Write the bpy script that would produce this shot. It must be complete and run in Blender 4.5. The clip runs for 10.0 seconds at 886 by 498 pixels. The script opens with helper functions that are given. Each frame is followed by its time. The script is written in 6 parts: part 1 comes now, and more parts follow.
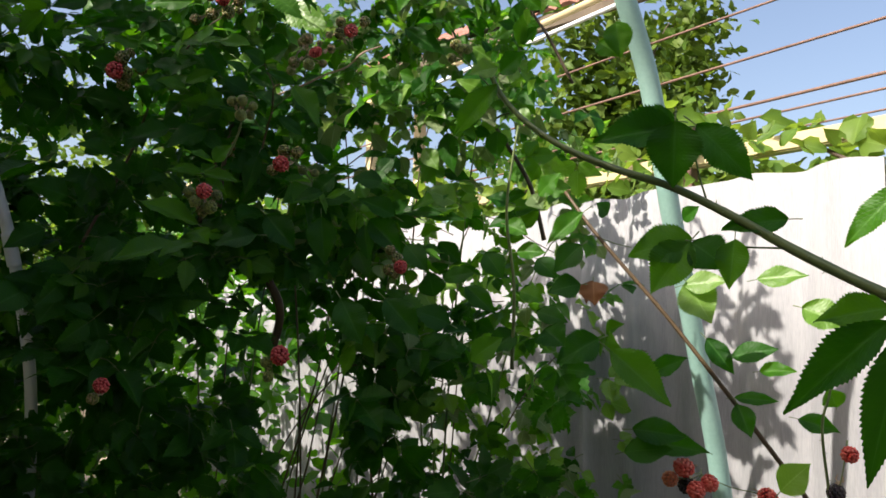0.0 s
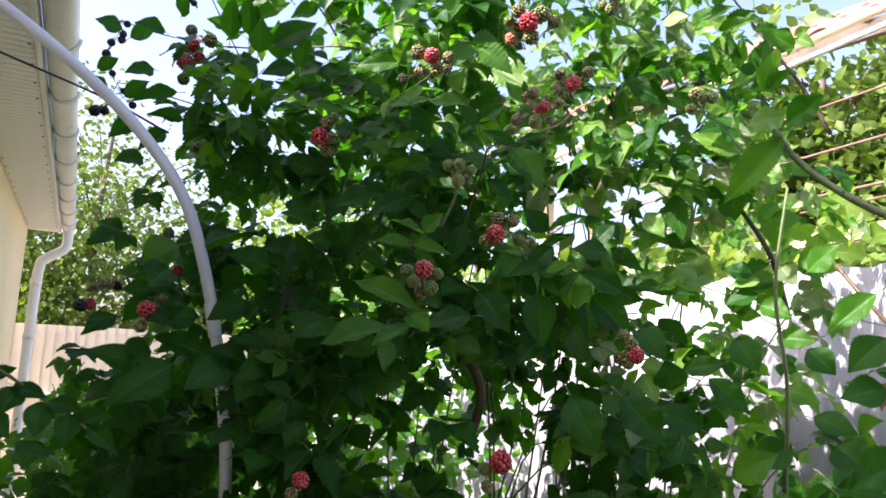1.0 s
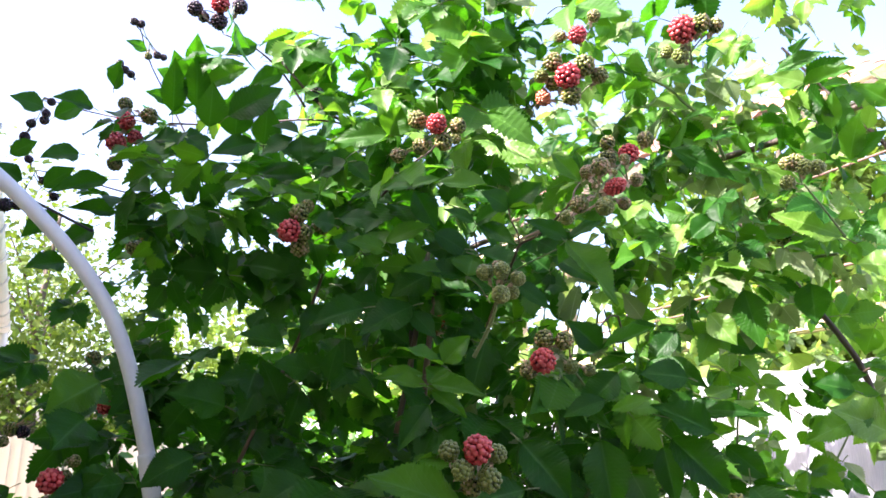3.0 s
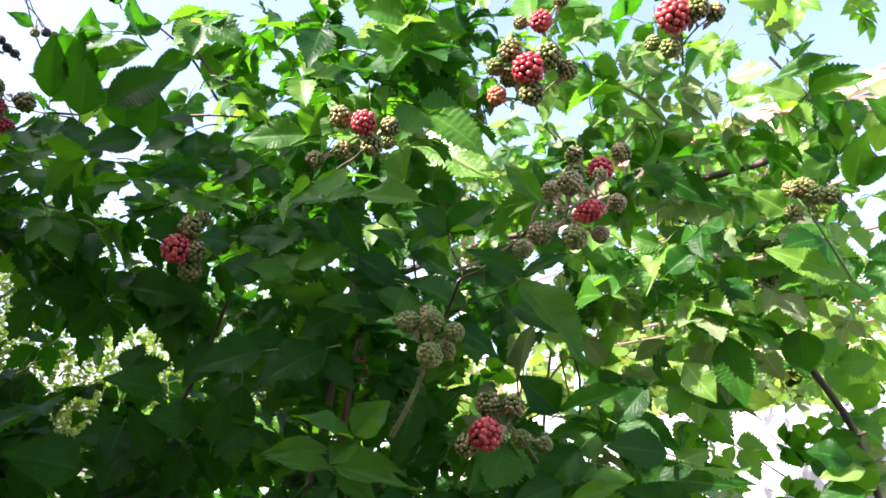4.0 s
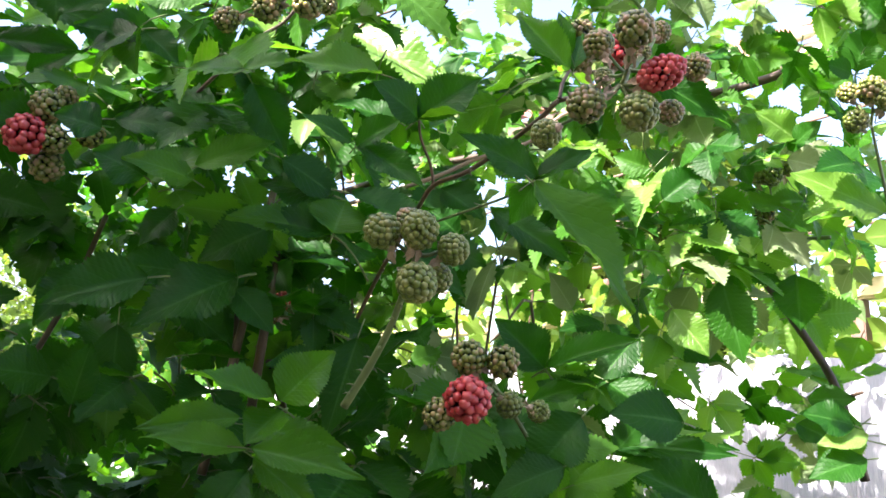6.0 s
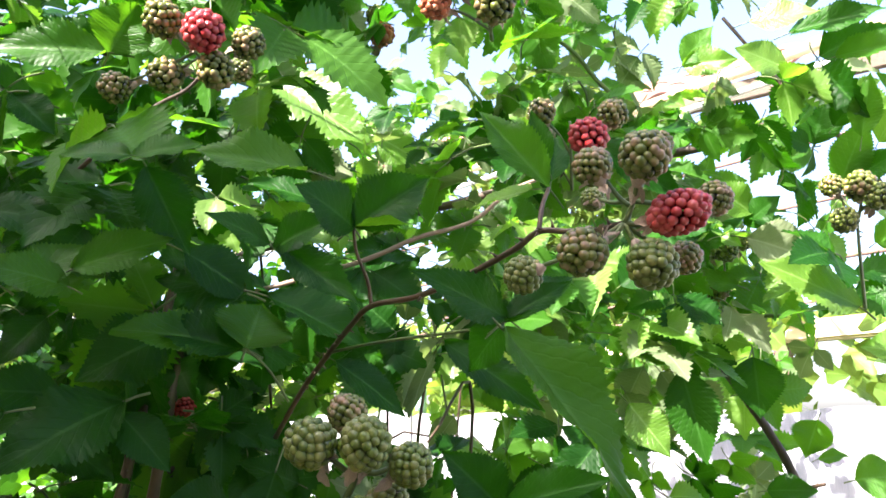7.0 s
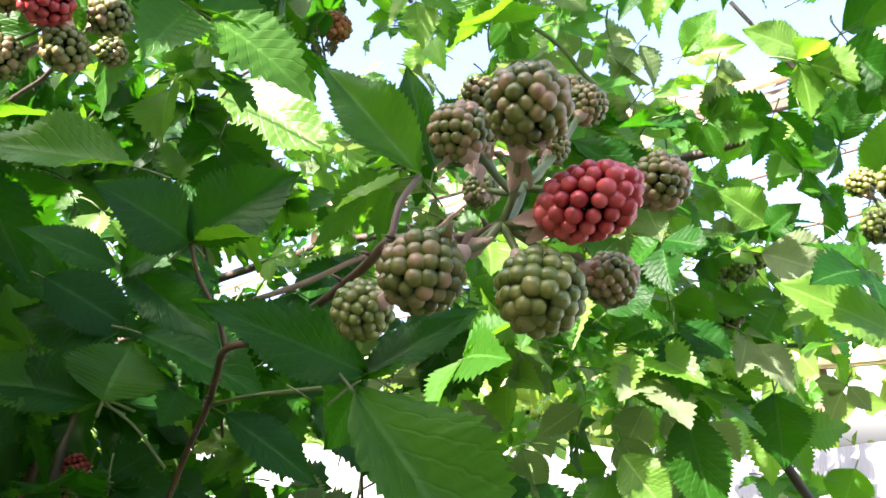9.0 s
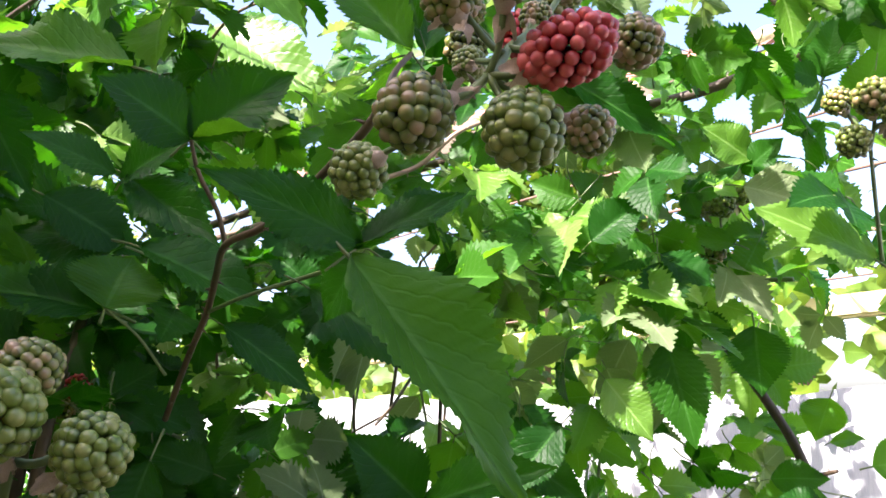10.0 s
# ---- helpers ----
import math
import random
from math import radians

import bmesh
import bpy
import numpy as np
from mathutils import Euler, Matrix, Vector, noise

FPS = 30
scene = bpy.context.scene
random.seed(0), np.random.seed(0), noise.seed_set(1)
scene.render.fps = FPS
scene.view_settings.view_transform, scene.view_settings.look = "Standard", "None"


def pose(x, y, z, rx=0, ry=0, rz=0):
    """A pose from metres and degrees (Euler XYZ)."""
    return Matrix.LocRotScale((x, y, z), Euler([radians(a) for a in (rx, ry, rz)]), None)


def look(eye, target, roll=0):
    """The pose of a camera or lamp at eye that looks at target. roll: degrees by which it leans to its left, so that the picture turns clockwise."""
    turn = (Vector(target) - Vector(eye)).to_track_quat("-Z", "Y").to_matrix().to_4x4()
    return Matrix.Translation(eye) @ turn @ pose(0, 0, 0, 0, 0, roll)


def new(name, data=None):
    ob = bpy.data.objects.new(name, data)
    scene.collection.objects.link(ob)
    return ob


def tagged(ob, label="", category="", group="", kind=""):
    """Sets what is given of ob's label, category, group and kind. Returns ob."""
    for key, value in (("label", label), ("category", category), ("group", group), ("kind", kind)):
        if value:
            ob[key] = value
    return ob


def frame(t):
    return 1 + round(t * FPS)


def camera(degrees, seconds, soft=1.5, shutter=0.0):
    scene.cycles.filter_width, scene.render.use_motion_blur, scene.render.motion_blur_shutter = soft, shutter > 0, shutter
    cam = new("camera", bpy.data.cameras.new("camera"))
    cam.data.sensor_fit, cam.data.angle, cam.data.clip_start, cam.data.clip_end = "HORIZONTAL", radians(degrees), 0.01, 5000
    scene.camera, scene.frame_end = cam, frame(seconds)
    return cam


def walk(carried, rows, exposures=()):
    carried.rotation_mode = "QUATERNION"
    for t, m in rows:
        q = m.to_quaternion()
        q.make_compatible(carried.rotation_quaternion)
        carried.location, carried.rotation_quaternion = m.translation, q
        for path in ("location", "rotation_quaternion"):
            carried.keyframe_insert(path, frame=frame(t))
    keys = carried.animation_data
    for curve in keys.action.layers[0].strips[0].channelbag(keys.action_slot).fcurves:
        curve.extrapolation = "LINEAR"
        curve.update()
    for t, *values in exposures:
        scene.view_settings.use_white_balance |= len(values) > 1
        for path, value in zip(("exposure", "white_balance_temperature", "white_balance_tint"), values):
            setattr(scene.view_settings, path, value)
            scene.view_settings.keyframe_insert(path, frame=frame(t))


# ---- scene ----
cam = camera(61.66, 10.0, soft=1.6)
# seconds, place, then yaw (left of the passage's line), pitch and lean, in degrees
ROWS = [
    (0, 0.0000, 0.0000, 1.5000, -34.47, 4.67, 0.80),
    (0.5, -0.0380, 0.1078, 1.5379, -27.53, 6.50, 1.76),
    (1, -0.0046, 0.2028, 1.5506, -21.77, 8.70, 2.83),
    (1.5, 0.0386, 0.3061, 1.5654, -16.27, 10.02, 3.97),
    (2, 0.0376, 0.4099, 1.5978, -18.69, 11.41, 3.42),
    (2.5, 0.0153, 0.4756, 1.6327, -22.78, 13.08, 1.19),
    (3, 0.0398, 0.5280, 1.6640, -24.88, 14.82, 0.13),
    (3.2, 0.0592, 0.5549, 1.6937, -26.91, 15.25, -0.43),
    (4.3, 0.1842, 0.7416, 1.7373, -29.11, 15.70, 0.99),
    (4.5, 0.2085, 0.7718, 1.7337, -29.63, 14.88, 0.61),
    (5, 0.2302, 0.8098, 1.7237, -30.34, 11.46, 0.96),
    (5.2, 0.2323, 0.8278, 1.7114, -30.70, 10.67, 1.17),
    (6.3, 0.2051, 0.8974, 1.7803, -39.52, 12.22, 0.01),
    (6.5, 0.2125, 0.9028, 1.7948, -41.15, 12.43, -1.03),
    (7, 0.2482, 0.9597, 1.8369, -42.57, 13.79, 0.03),
    (7.5, 0.3265, 0.9988, 1.8764, -40.39, 14.82, 0.18),
    (8, 0.3689, 1.0198, 1.9075, -40.83, 15.00, 0.77),
    (8.5, 0.3563, 1.0092, 1.8862, -41.11, 15.55, 0.22),
    (9, 0.3708, 1.0003, 1.8635, -40.36, 15.54, -0.12),
    (9.5, 0.3660, 1.0018, 1.8499, -41.31, 14.06, 0.23),
    (10, 0.3662, 0.9952, 1.8318, -41.15, 12.84, -0.29),
]


def view(x, y, z, yaw, pitch, roll):
    ahead = Vector((-math.sin(radians(yaw)) * math.cos(radians(pitch)), math.cos(radians(yaw)) * math.cos(radians(pitch)), math.sin(radians(pitch))))
    eye = Vector((x, y, z))
    return look(eye, eye + ahead, roll)


EXPOSURES = [(t, stops + 0.22, 6850 if t < 0.7 else 6300 if t < 4 else 6400, 14 if t < 0.7 else 29 if t < 4 else 23) for t, stops in ((0, 0.5), (0.5, 1.05), (1, 1.55), (1.5, 1.85), (2, 2.06), (2.5, 2.06), (3, 2.07), (4.5, 1.69), (5, 1.92), (6.5, 2.16), (7.5, 1.98), (9, 2.1), (10, 1.86))]
walk(cam, [(t, view(*row)) for t, *row in ROWS], EXPOSURES)

# ---- daylight ----
SUN = Vector((-0.71, 0.0, 0.69)).normalized()
world = bpy.data.worlds.new("sky")
scene.world = world
world.use_nodes = True
sky = world.node_tree.nodes.new("ShaderNodeTexSky")
sky.sky_type, sky.sun_disc = "NISHITA", False
sky.sun_elevation, sky.sun_rotation = math.asin(SUN.z), math.atan2(SUN.x, SUN.y)
sky.air_density, sky.dust_density, sky.ozone_density = 1.0, 4.0, 1.0
world.node_tree.nodes["Background"].inputs["Strength"].default_value = 0.15
world.node_tree.links.new(sky.outputs[0], world.node_tree.nodes["Background"].inputs["Color"])
sun = new("sun", bpy.data.lights.new("sun", "SUN"))
sun.data.energy, sun.data.angle, sun.data.color = 5.0, radians(0.53), (1.0, 0.95, 0.86)
sun.matrix_world = look((-6, 4, 8), Vector((-6, 4, 8)) - SUN)


# ---- materials ----
def shader(name, rough=0.6, metal=0.0):
    m = bpy.data.materials.new(name)
    m.use_nodes = True
    b = m.node_tree.nodes["Principled BSDF"]
    b.inputs["Roughness"].default_value, b.inputs["Metallic"].default_value = rough, metal
    return m, m.node_tree, b


def node(tree, kind, **values):
    n = tree.nodes.new("ShaderNode" + kind)
    for k, v in values.items():
        if k in n.inputs:
            n.inputs[k].default_value = v
    return n


def ramp(tree, source, stops):
    r = tree.nodes.new("ShaderNodeValToRGB")
    while len(r.color_ramp.elements) < len(stops):
        r.color_ramp.elements.new(0.5)
    for e, (at, colour) in zip(r.color_ramp.elements, stops):
        e.position, e.color = at, (*colour, 1)
    tree.links.new(source, r.inputs[0])
    return r.outputs[0]


def maths(tree, op, a, b=0.0):
    n = tree.nodes.new("ShaderNodeMath")
    n.operation = op
    for k, v in enumerate((a, b)):
        if isinstance(v, (int, float)):
            n.inputs[k].default_value = v
        else:
            tree.links.new(v, n.inputs[k])
    return n.outputs[0]


def mixed(tree, fac, a, b, blend="MIX"):
    n = tree.nodes.new("ShaderNodeMix")
    n.data_type, n.blend_type = "RGBA", blend
    for k, v in ((0, fac), (6, a), (7, b)):
        if isinstance(v, tuple):
            n.inputs[k].default_value = (*v, 1)
        elif isinstance(v, (int, float)):
            n.inputs[k].default_value = v
        else:
            tree.links.new(v, n.inputs[k])
    return n.outputs[2]


def noisy(tree, scale, detail=4.0, stretch=None, rough=0.55):
    at = tree.nodes.new("ShaderNodeTexCoord").outputs["Object"]
    if stretch:
        m = tree.nodes.new("ShaderNodeMapping")
        m.inputs["Scale"].default_value = stretch
        tree.links.new(at, m.inputs[0])
        at = m.outputs[0]
    n = node(tree, "TexNoise", Scale=scale, Detail=detail, Roughness=rough)
    tree.links.new(at, n.inputs["Vector"])
    return n.outputs["Fac"]


def bumped(tree, b, height, strength, distance):
    n = node(tree, "Bump", Strength=strength, Distance=distance)
    tree.links.new(height, n.inputs["Height"])
    tree.links.new(n.outputs[0], b.inputs["Normal"])


def surface(name, stops, scale, rough=0.7, metal=0.0, fine=60.0, relief=0.002, stretch=None, strength=0.4, blotch=0.35):
    """Colours that vary at two scales, with a fine relief."""
    m, tree, b = shader(name, rough, metal)
    large, small = noisy(tree, scale, 5, stretch), noisy(tree, fine, 6, stretch)
    both = maths(tree, "ADD", maths(tree, "MULTIPLY", large, 1 - blotch), maths(tree, "MULTIPLY", small, blotch))
    tree.links.new(ramp(tree, both, stops), b.inputs["Base Color"])
    tree.links.new(maths(tree, "ADD", rough - 0.12, maths(tree, "MULTIPLY", small, 0.24)), b.inputs["Roughness"])
    bumped(tree, b, small, strength, relief)
    return m


def leafy(name, dark, mid, light, glow, through_light=0.38, rough=0.42, veins=9.0, gloss=0.3):
    """A leaf blade: greens that differ from leaf to leaf, paler side veins, and light shining through."""
    m, tree, b = shader(name, rough)
    island = tree.nodes.new("ShaderNodeNewGeometry").outputs["Random Per Island"]
    single = tree.nodes.new("ShaderNodeObjectInfo").outputs["Random"]
    pick = maths(tree, "FRACT", maths(tree, "ADD", island, single))
    base = ramp(tree, pick, [(0.0, dark), (0.55, mid), (1.0, light)])
    base = mixed(tree, maths(tree, "MULTIPLY", noisy(tree, 45, 3), 0.45), base, tuple(c * 0.55 for c in mid))
    uv = tree.nodes.new("ShaderNodeSeparateXYZ")
    tree.links.new(tree.nodes.new("ShaderNodeUVMap").outputs[0], uv.inputs[0])
    off = maths(tree, "ABSOLUTE", uv.outputs[0])
    run = maths(tree, "SUBTRACT", maths(tree, "MULTIPLY", uv.outputs[1], veins), maths(tree, "MULTIPLY", off, veins * 0.77))
    tooth = maths(tree, "ABSOLUTE", maths(tree, "SUBTRACT", maths(tree, "FRACT", run), 0.5))
    side = maths(tree, "GREATER_THAN", tooth, 0.462)
    middle = maths(tree, "LESS_THAN", off, 0.017)
    vein = maths(tree, "MAXIMUM", maths(tree, "MULTIPLY", side, 0.36), middle)
    base = mixed(tree, maths(tree, "MULTIPLY", vein, 0.55), base, tuple(c * 1.5 + 0.02 for c in light))
    tree.links.new(base, b.inputs["Base Color"])
    b.inputs["Specular IOR Level"].default_value = gloss
    groove = maths(tree, "MULTIPLY", maths(tree, "MAXIMUM", maths(tree, "SUBTRACT", tooth, 0.38), 0.0), -6.0)
    height = maths(tree, "ADD", groove, maths(tree, "MULTIPLY", noisy(tree, 420, 3), 0.5))
    bumped(tree, b, height, 0.38, 0.0012)
    lit = tree.nodes.new("ShaderNodeBsdfTranslucent")
    tree.links.new(mixed(tree, maths(tree, "MULTIPLY", vein, 0.25), mixed(tree, pick, glow, tuple(c * 0.7 for c in glow)), mid), lit.inputs["Color"])
    mix = node(tree, "MixShader")
    mix.inputs[0].default_value = through_light
    tree.links.new(b.outputs[0], mix.inputs[1])
    tree.links.new(lit.outputs[0], mix.inputs[2])
    tree.links.new(mix.outputs[0], tree.nodes["Material Output"].inputs["Surface"])
    return m


def fruity(name, low, mid, high, rough=0.32, patchy=0.5, ripe=0.0):
    """Berry flesh: drupelets blushed at their tips, the clefts' shade put into the colour, a little different from one
    to the next.
    """
    m, tree, b = shader(name, rough)
    island = tree.nodes.new("ShaderNodeNewGeometry").outputs["Random Per Island"]
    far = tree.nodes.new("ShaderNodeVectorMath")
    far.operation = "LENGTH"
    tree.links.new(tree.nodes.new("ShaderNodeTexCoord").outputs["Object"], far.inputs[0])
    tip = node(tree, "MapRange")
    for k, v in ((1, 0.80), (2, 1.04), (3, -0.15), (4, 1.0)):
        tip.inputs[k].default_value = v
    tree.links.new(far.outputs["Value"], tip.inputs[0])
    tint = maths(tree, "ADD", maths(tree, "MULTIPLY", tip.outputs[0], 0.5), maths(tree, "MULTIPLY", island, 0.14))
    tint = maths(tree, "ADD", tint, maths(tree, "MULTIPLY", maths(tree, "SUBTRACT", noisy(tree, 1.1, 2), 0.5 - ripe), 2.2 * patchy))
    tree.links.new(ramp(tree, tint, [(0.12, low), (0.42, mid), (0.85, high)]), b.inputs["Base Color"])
    b.inputs["Subsurface Weight"].default_value = 0.05
    b.inputs["Subsurface Radius"].default_value = (0.004, 0.002, 0.001)
    b.inputs["Subsurface Scale"].default_value = 0.6
    b.inputs["Specular IOR Level"].default_value = 0.55
    bumped(tree, b, noisy(tree, 22, 3), 0.10, 0.02)
    return m


# the darker and paler leaf greens hold the bush's shade and sun
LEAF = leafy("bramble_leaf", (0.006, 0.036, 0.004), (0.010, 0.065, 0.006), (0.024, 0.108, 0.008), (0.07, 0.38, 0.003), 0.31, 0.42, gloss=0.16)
MID = leafy("mid_green_leaf", (0.022, 0.098, 0.008), (0.038, 0.142, 0.013), (0.072, 0.205, 0.024), (0.19, 0.58, 0.010), 0.40, 0.42, gloss=0.22)
SUNLIT = leafy("sunlit_leaf", (0.08, 0.20, 0.02), (0.135, 0.28, 0.04), (0.21, 0.36, 0.085), (0.32, 0.74, 0.03), 0.40, 0.36, gloss=0.5)
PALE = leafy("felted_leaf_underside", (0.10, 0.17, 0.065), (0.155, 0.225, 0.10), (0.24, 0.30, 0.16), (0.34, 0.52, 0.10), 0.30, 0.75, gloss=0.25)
VINE = leafy("vine_leaf", (0.06, 0.14, 0.02), (0.11, 0.21, 0.03), (0.18, 0.28, 0.05), (0.38, 0.58, 0.05), 0.42)
TREE_LEAF = leafy("tree_leaf", (0.035, 0.085, 0.010), (0.07, 0.14, 0.016), (0.15, 0.22, 0.04), (0.22, 0.36, 0.02), 0.30, 0.5, gloss=0.25)
DRY_LEAF = leafy("dry_leaf", (0.11, 0.045, 0.02), (0.17, 0.07, 0.03), (0.25, 0.12, 0.05), (0.45, 0.16, 0.05), 0.3)
CANE = surface("cane_bark", [(0.25, (0.03, 0.022, 0.014)), (0.6, (0.085, 0.055, 0.032)), (0.85, (0.15, 0.11, 0.065))], 18, 0.6, fine=160, relief=0.0012)
GREEN_CANE = surface("green_cane", [(0.2, (0.06, 0.11, 0.03)), (0.6, (0.12, 0.17, 0.05)), (0.9, (0.2, 0.16, 0.08))], 14, 0.45, fine=180, relief=0.0006)
PALE_CANE = surface("pale_pinkish_cane", [(0.2, (0.20, 0.13, 0.09)), (0.6, (0.36, 0.25, 0.18)), (0.9, (0.44, 0.35, 0.24))], 14, 0.55, fine=180, relief=0.0006)
RED_CANE = surface("reddish_cane", [(0.2, (0.045, 0.030, 0.016)), (0.6, (0.105, 0.068, 0.034)), (0.9, (0.14, 0.14, 0.05))], 14, 0.5, fine=180, relief=0.0006)
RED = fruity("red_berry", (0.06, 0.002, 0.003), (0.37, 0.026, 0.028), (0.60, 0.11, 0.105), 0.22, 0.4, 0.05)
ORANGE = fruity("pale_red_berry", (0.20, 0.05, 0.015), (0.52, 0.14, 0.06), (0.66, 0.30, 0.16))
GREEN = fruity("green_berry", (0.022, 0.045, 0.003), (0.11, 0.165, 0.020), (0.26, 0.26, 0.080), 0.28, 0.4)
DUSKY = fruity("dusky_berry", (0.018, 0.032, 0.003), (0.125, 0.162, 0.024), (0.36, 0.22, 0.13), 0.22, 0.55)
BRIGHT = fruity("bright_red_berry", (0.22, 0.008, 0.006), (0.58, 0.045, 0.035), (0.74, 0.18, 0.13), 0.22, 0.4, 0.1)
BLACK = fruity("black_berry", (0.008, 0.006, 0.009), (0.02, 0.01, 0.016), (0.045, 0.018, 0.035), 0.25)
SEPAL = surface("sepal", [(0.3, (0.28, 0.23, 0.14)), (0.5, (0.42, 0.32, 0.24)), (0.75, (0.60, 0.52, 0.41))], 60, 0.85, fine=400, relief=0.0004)
HAIR = surface("style_hair", [(0.3, (0.05, 0.025, 0.01)), (0.7, (0.10, 0.05, 0.02))], 60, 0.7)
CEMENT = surface("weathered_fibre_cement", [(0.25, (0.20, 0.207, 0.222)), (0.5, (0.30, 0.307, 0.322)), (0.8, (0.40, 0.406, 0.418))], 2.2, 0.9, fine=70, relief=0.0016, stretch=(1, 6, 0.5), strength=0.5, blotch=0.45)
def ribbed():
    tree = CEMENT.node_tree
    b = tree.nodes["Principled BSDF"]
    fine = noisy(tree, 5.0, 2, (1, 34, 0.12))
    bump = node(tree, "Bump", Strength=0.55, Distance=0.004)
    tree.links.new(fine, bump.inputs["Height"])
    tree.links.new(b.inputs["Normal"].links[0].from_socket, bump.inputs["Normal"])
    tree.links.new(bump.outputs[0], b.inputs["Normal"])


ribbed()
STUCCO = surface("cream_stucco", [(0.25, (0.70, 0.58, 0.33)), (0.7, (0.80, 0.70, 0.45))], 1.6, 0.9, fine=220, relief=0.0015, strength=0.35, blotch=0.3)
WHITE_PVC = surface("white_plastic", [(0.25, (0.66, 0.65, 0.60)), (0.7, (0.80, 0.80, 0.77))], 3.0, 0.42, fine=90, relief=0.0003, strength=0.2)
GUTTER_PVC = surface("grimy_white_plastic", [(0.34, (0.13, 0.12, 0.10)), (0.385, (0.70, 0.69, 0.64)), (0.7, (0.82, 0.82, 0.79))], 4.5, 0.4, fine=80, relief=0.0003, strength=0.2)
HOOP_PVC = surface("grey_white_pipe", [(0.25, (0.68, 0.72, 0.78)), (0.7, (0.80, 0.83, 0.87))], 6.0, 0.35, fine=120, relief=0.0003, strength=0.2)
TEAL = surface("teal_paint", [(0.2, (0.20, 0.37, 0.33)), (0.6, (0.30, 0.50, 0.45)), (0.9, (0.40, 0.57, 0.52))], 9, 0.5, fine=130, relief=0.0006)
RUST = surface("rusty_steel", [(0.2, (0.09, 0.05, 0.036)), (0.6, (0.21, 0.125, 0.095)), (0.9, (0.33, 0.23, 0.18))], 12, 0.85, fine=140, relief=0.001)
PALE_WOOD = surface("pale_timber", [(0.25, (0.42, 0.33, 0.18)), (0.6, (0.62, 0.52, 0.31)), (0.9, (0.72, 0.63, 0.42))], 5, 0.8, fine=60, stretch=(1, 0.15, 1))
SOIL = surface("dry_sandy_soil", [(0.25, (0.20, 0.17, 0.12)), (0.6, (0.33, 0.28, 0.21)), (0.85, (0.42, 0.37, 0.29))], 3, 0.95, fine=45, relief=0.02)
ROOF_TILE = surface("red_roof_tile", [(0.25, (0.24, 0.10, 0.075)), (0.7, (0.42, 0.21, 0.16))], 3, 0.85, fine=50)
CREAM_STEEL = surface("cream_sheet_steel", [(0.25, (0.55, 0.52, 0.40)), (0.7, (0.68, 0.64, 0.50))], 1.5, 0.5, fine=70, relief=0.0005)
CABLE = surface("black_cable", [(0.3, (0.02, 0.02, 0.022)), (0.7, (0.05, 0.05, 0.05))], 20, 0.55)
TREE_BARK = surface("tree_bark", [(0.25, (0.07, 0.055, 0.04)), (0.7, (0.17, 0.14, 0.10))], 6, 0.95, fine=40, relief=0.01)


# ---- mesh tools ----
def mesh(name, verts, faces, materials, uvs=None, slots=None, smooth=True):
    me = bpy.data.meshes.new(name)
    me.from_pydata([tuple(v) for v in verts], [], [tuple(int(i) for i in f) for f in faces])
    for m in materials:
        me.materials.append(m)
    if slots is not None:
        me.polygons.foreach_set("material_index", np.asarray(slots, dtype=np.int32))
    if uvs is not None:
        layer = me.uv_layers.new(name="UVMap")
        loops = np.empty(len(me.loops), dtype=np.int32)
        me.loops.foreach_get("vertex_index", loops)
        layer.data.foreach_set("uv", np.asarray(uvs, dtype=np.float32)[loops].ravel())
    if smooth:
        me.polygons.foreach_set("use_smooth", np.ones(len(me.polygons), dtype=bool))
    me.update()
    return me


def place(name, data, parent=None, m=None, label=""):
    ob = new(name, data)
    if parent is not None:
        ob.parent = parent
    if m is not None:
        ob.matrix_basis = m
    if label:
        tagged(ob, label)
    return ob


def part(name, bm, material, parent, label=""):
    me = bpy.data.meshes.new(name)
    bm.to_mesh(me)
    bm.free()
    me.materials.append(material)
    return place(name, me, parent, None, label)


def thing(name, at, label, category, group="", kind=""):
    ob = new(name)
    ob.location = at
    ob.empty_display_size = 0.1
    return tagged(ob, label, category, group, kind)


def box(bm, lo, hi, bevel=0.0):
    """Adds a box between two corners, its edges softened."""
    made = bmesh.ops.create_cube(bm, size=1.0, matrix=Matrix.LocRotScale((Vector(lo) + Vector(hi)) / 2, None, Vector(hi) - Vector(lo)))
    if bevel:
        edges = {e for v in made["verts"] for e in v.link_edges}
        bmesh.ops.bevel(bm, geom=list(edges), offset=bevel, segments=2, affect="EDGES")


def spline(points, steps=6):
    """A smooth line through the points."""
    p = [Vector(q) for q in points]
    p = [2 * p[0] - p[1], *p, 2 * p[-1] - p[-2]]
    out = []
    for a, b, c, d in zip(p, p[1:], p[2:], p[3:]):
        for k in range(steps):
            t = k / steps
            out.append(0.5 * (2 * b + (c - a) * t + (2 * a - 5 * b + 4 * c - d) * t * t + (3 * b - a - 3 * c + d) * t ** 3))
    return out + [p[-2]]


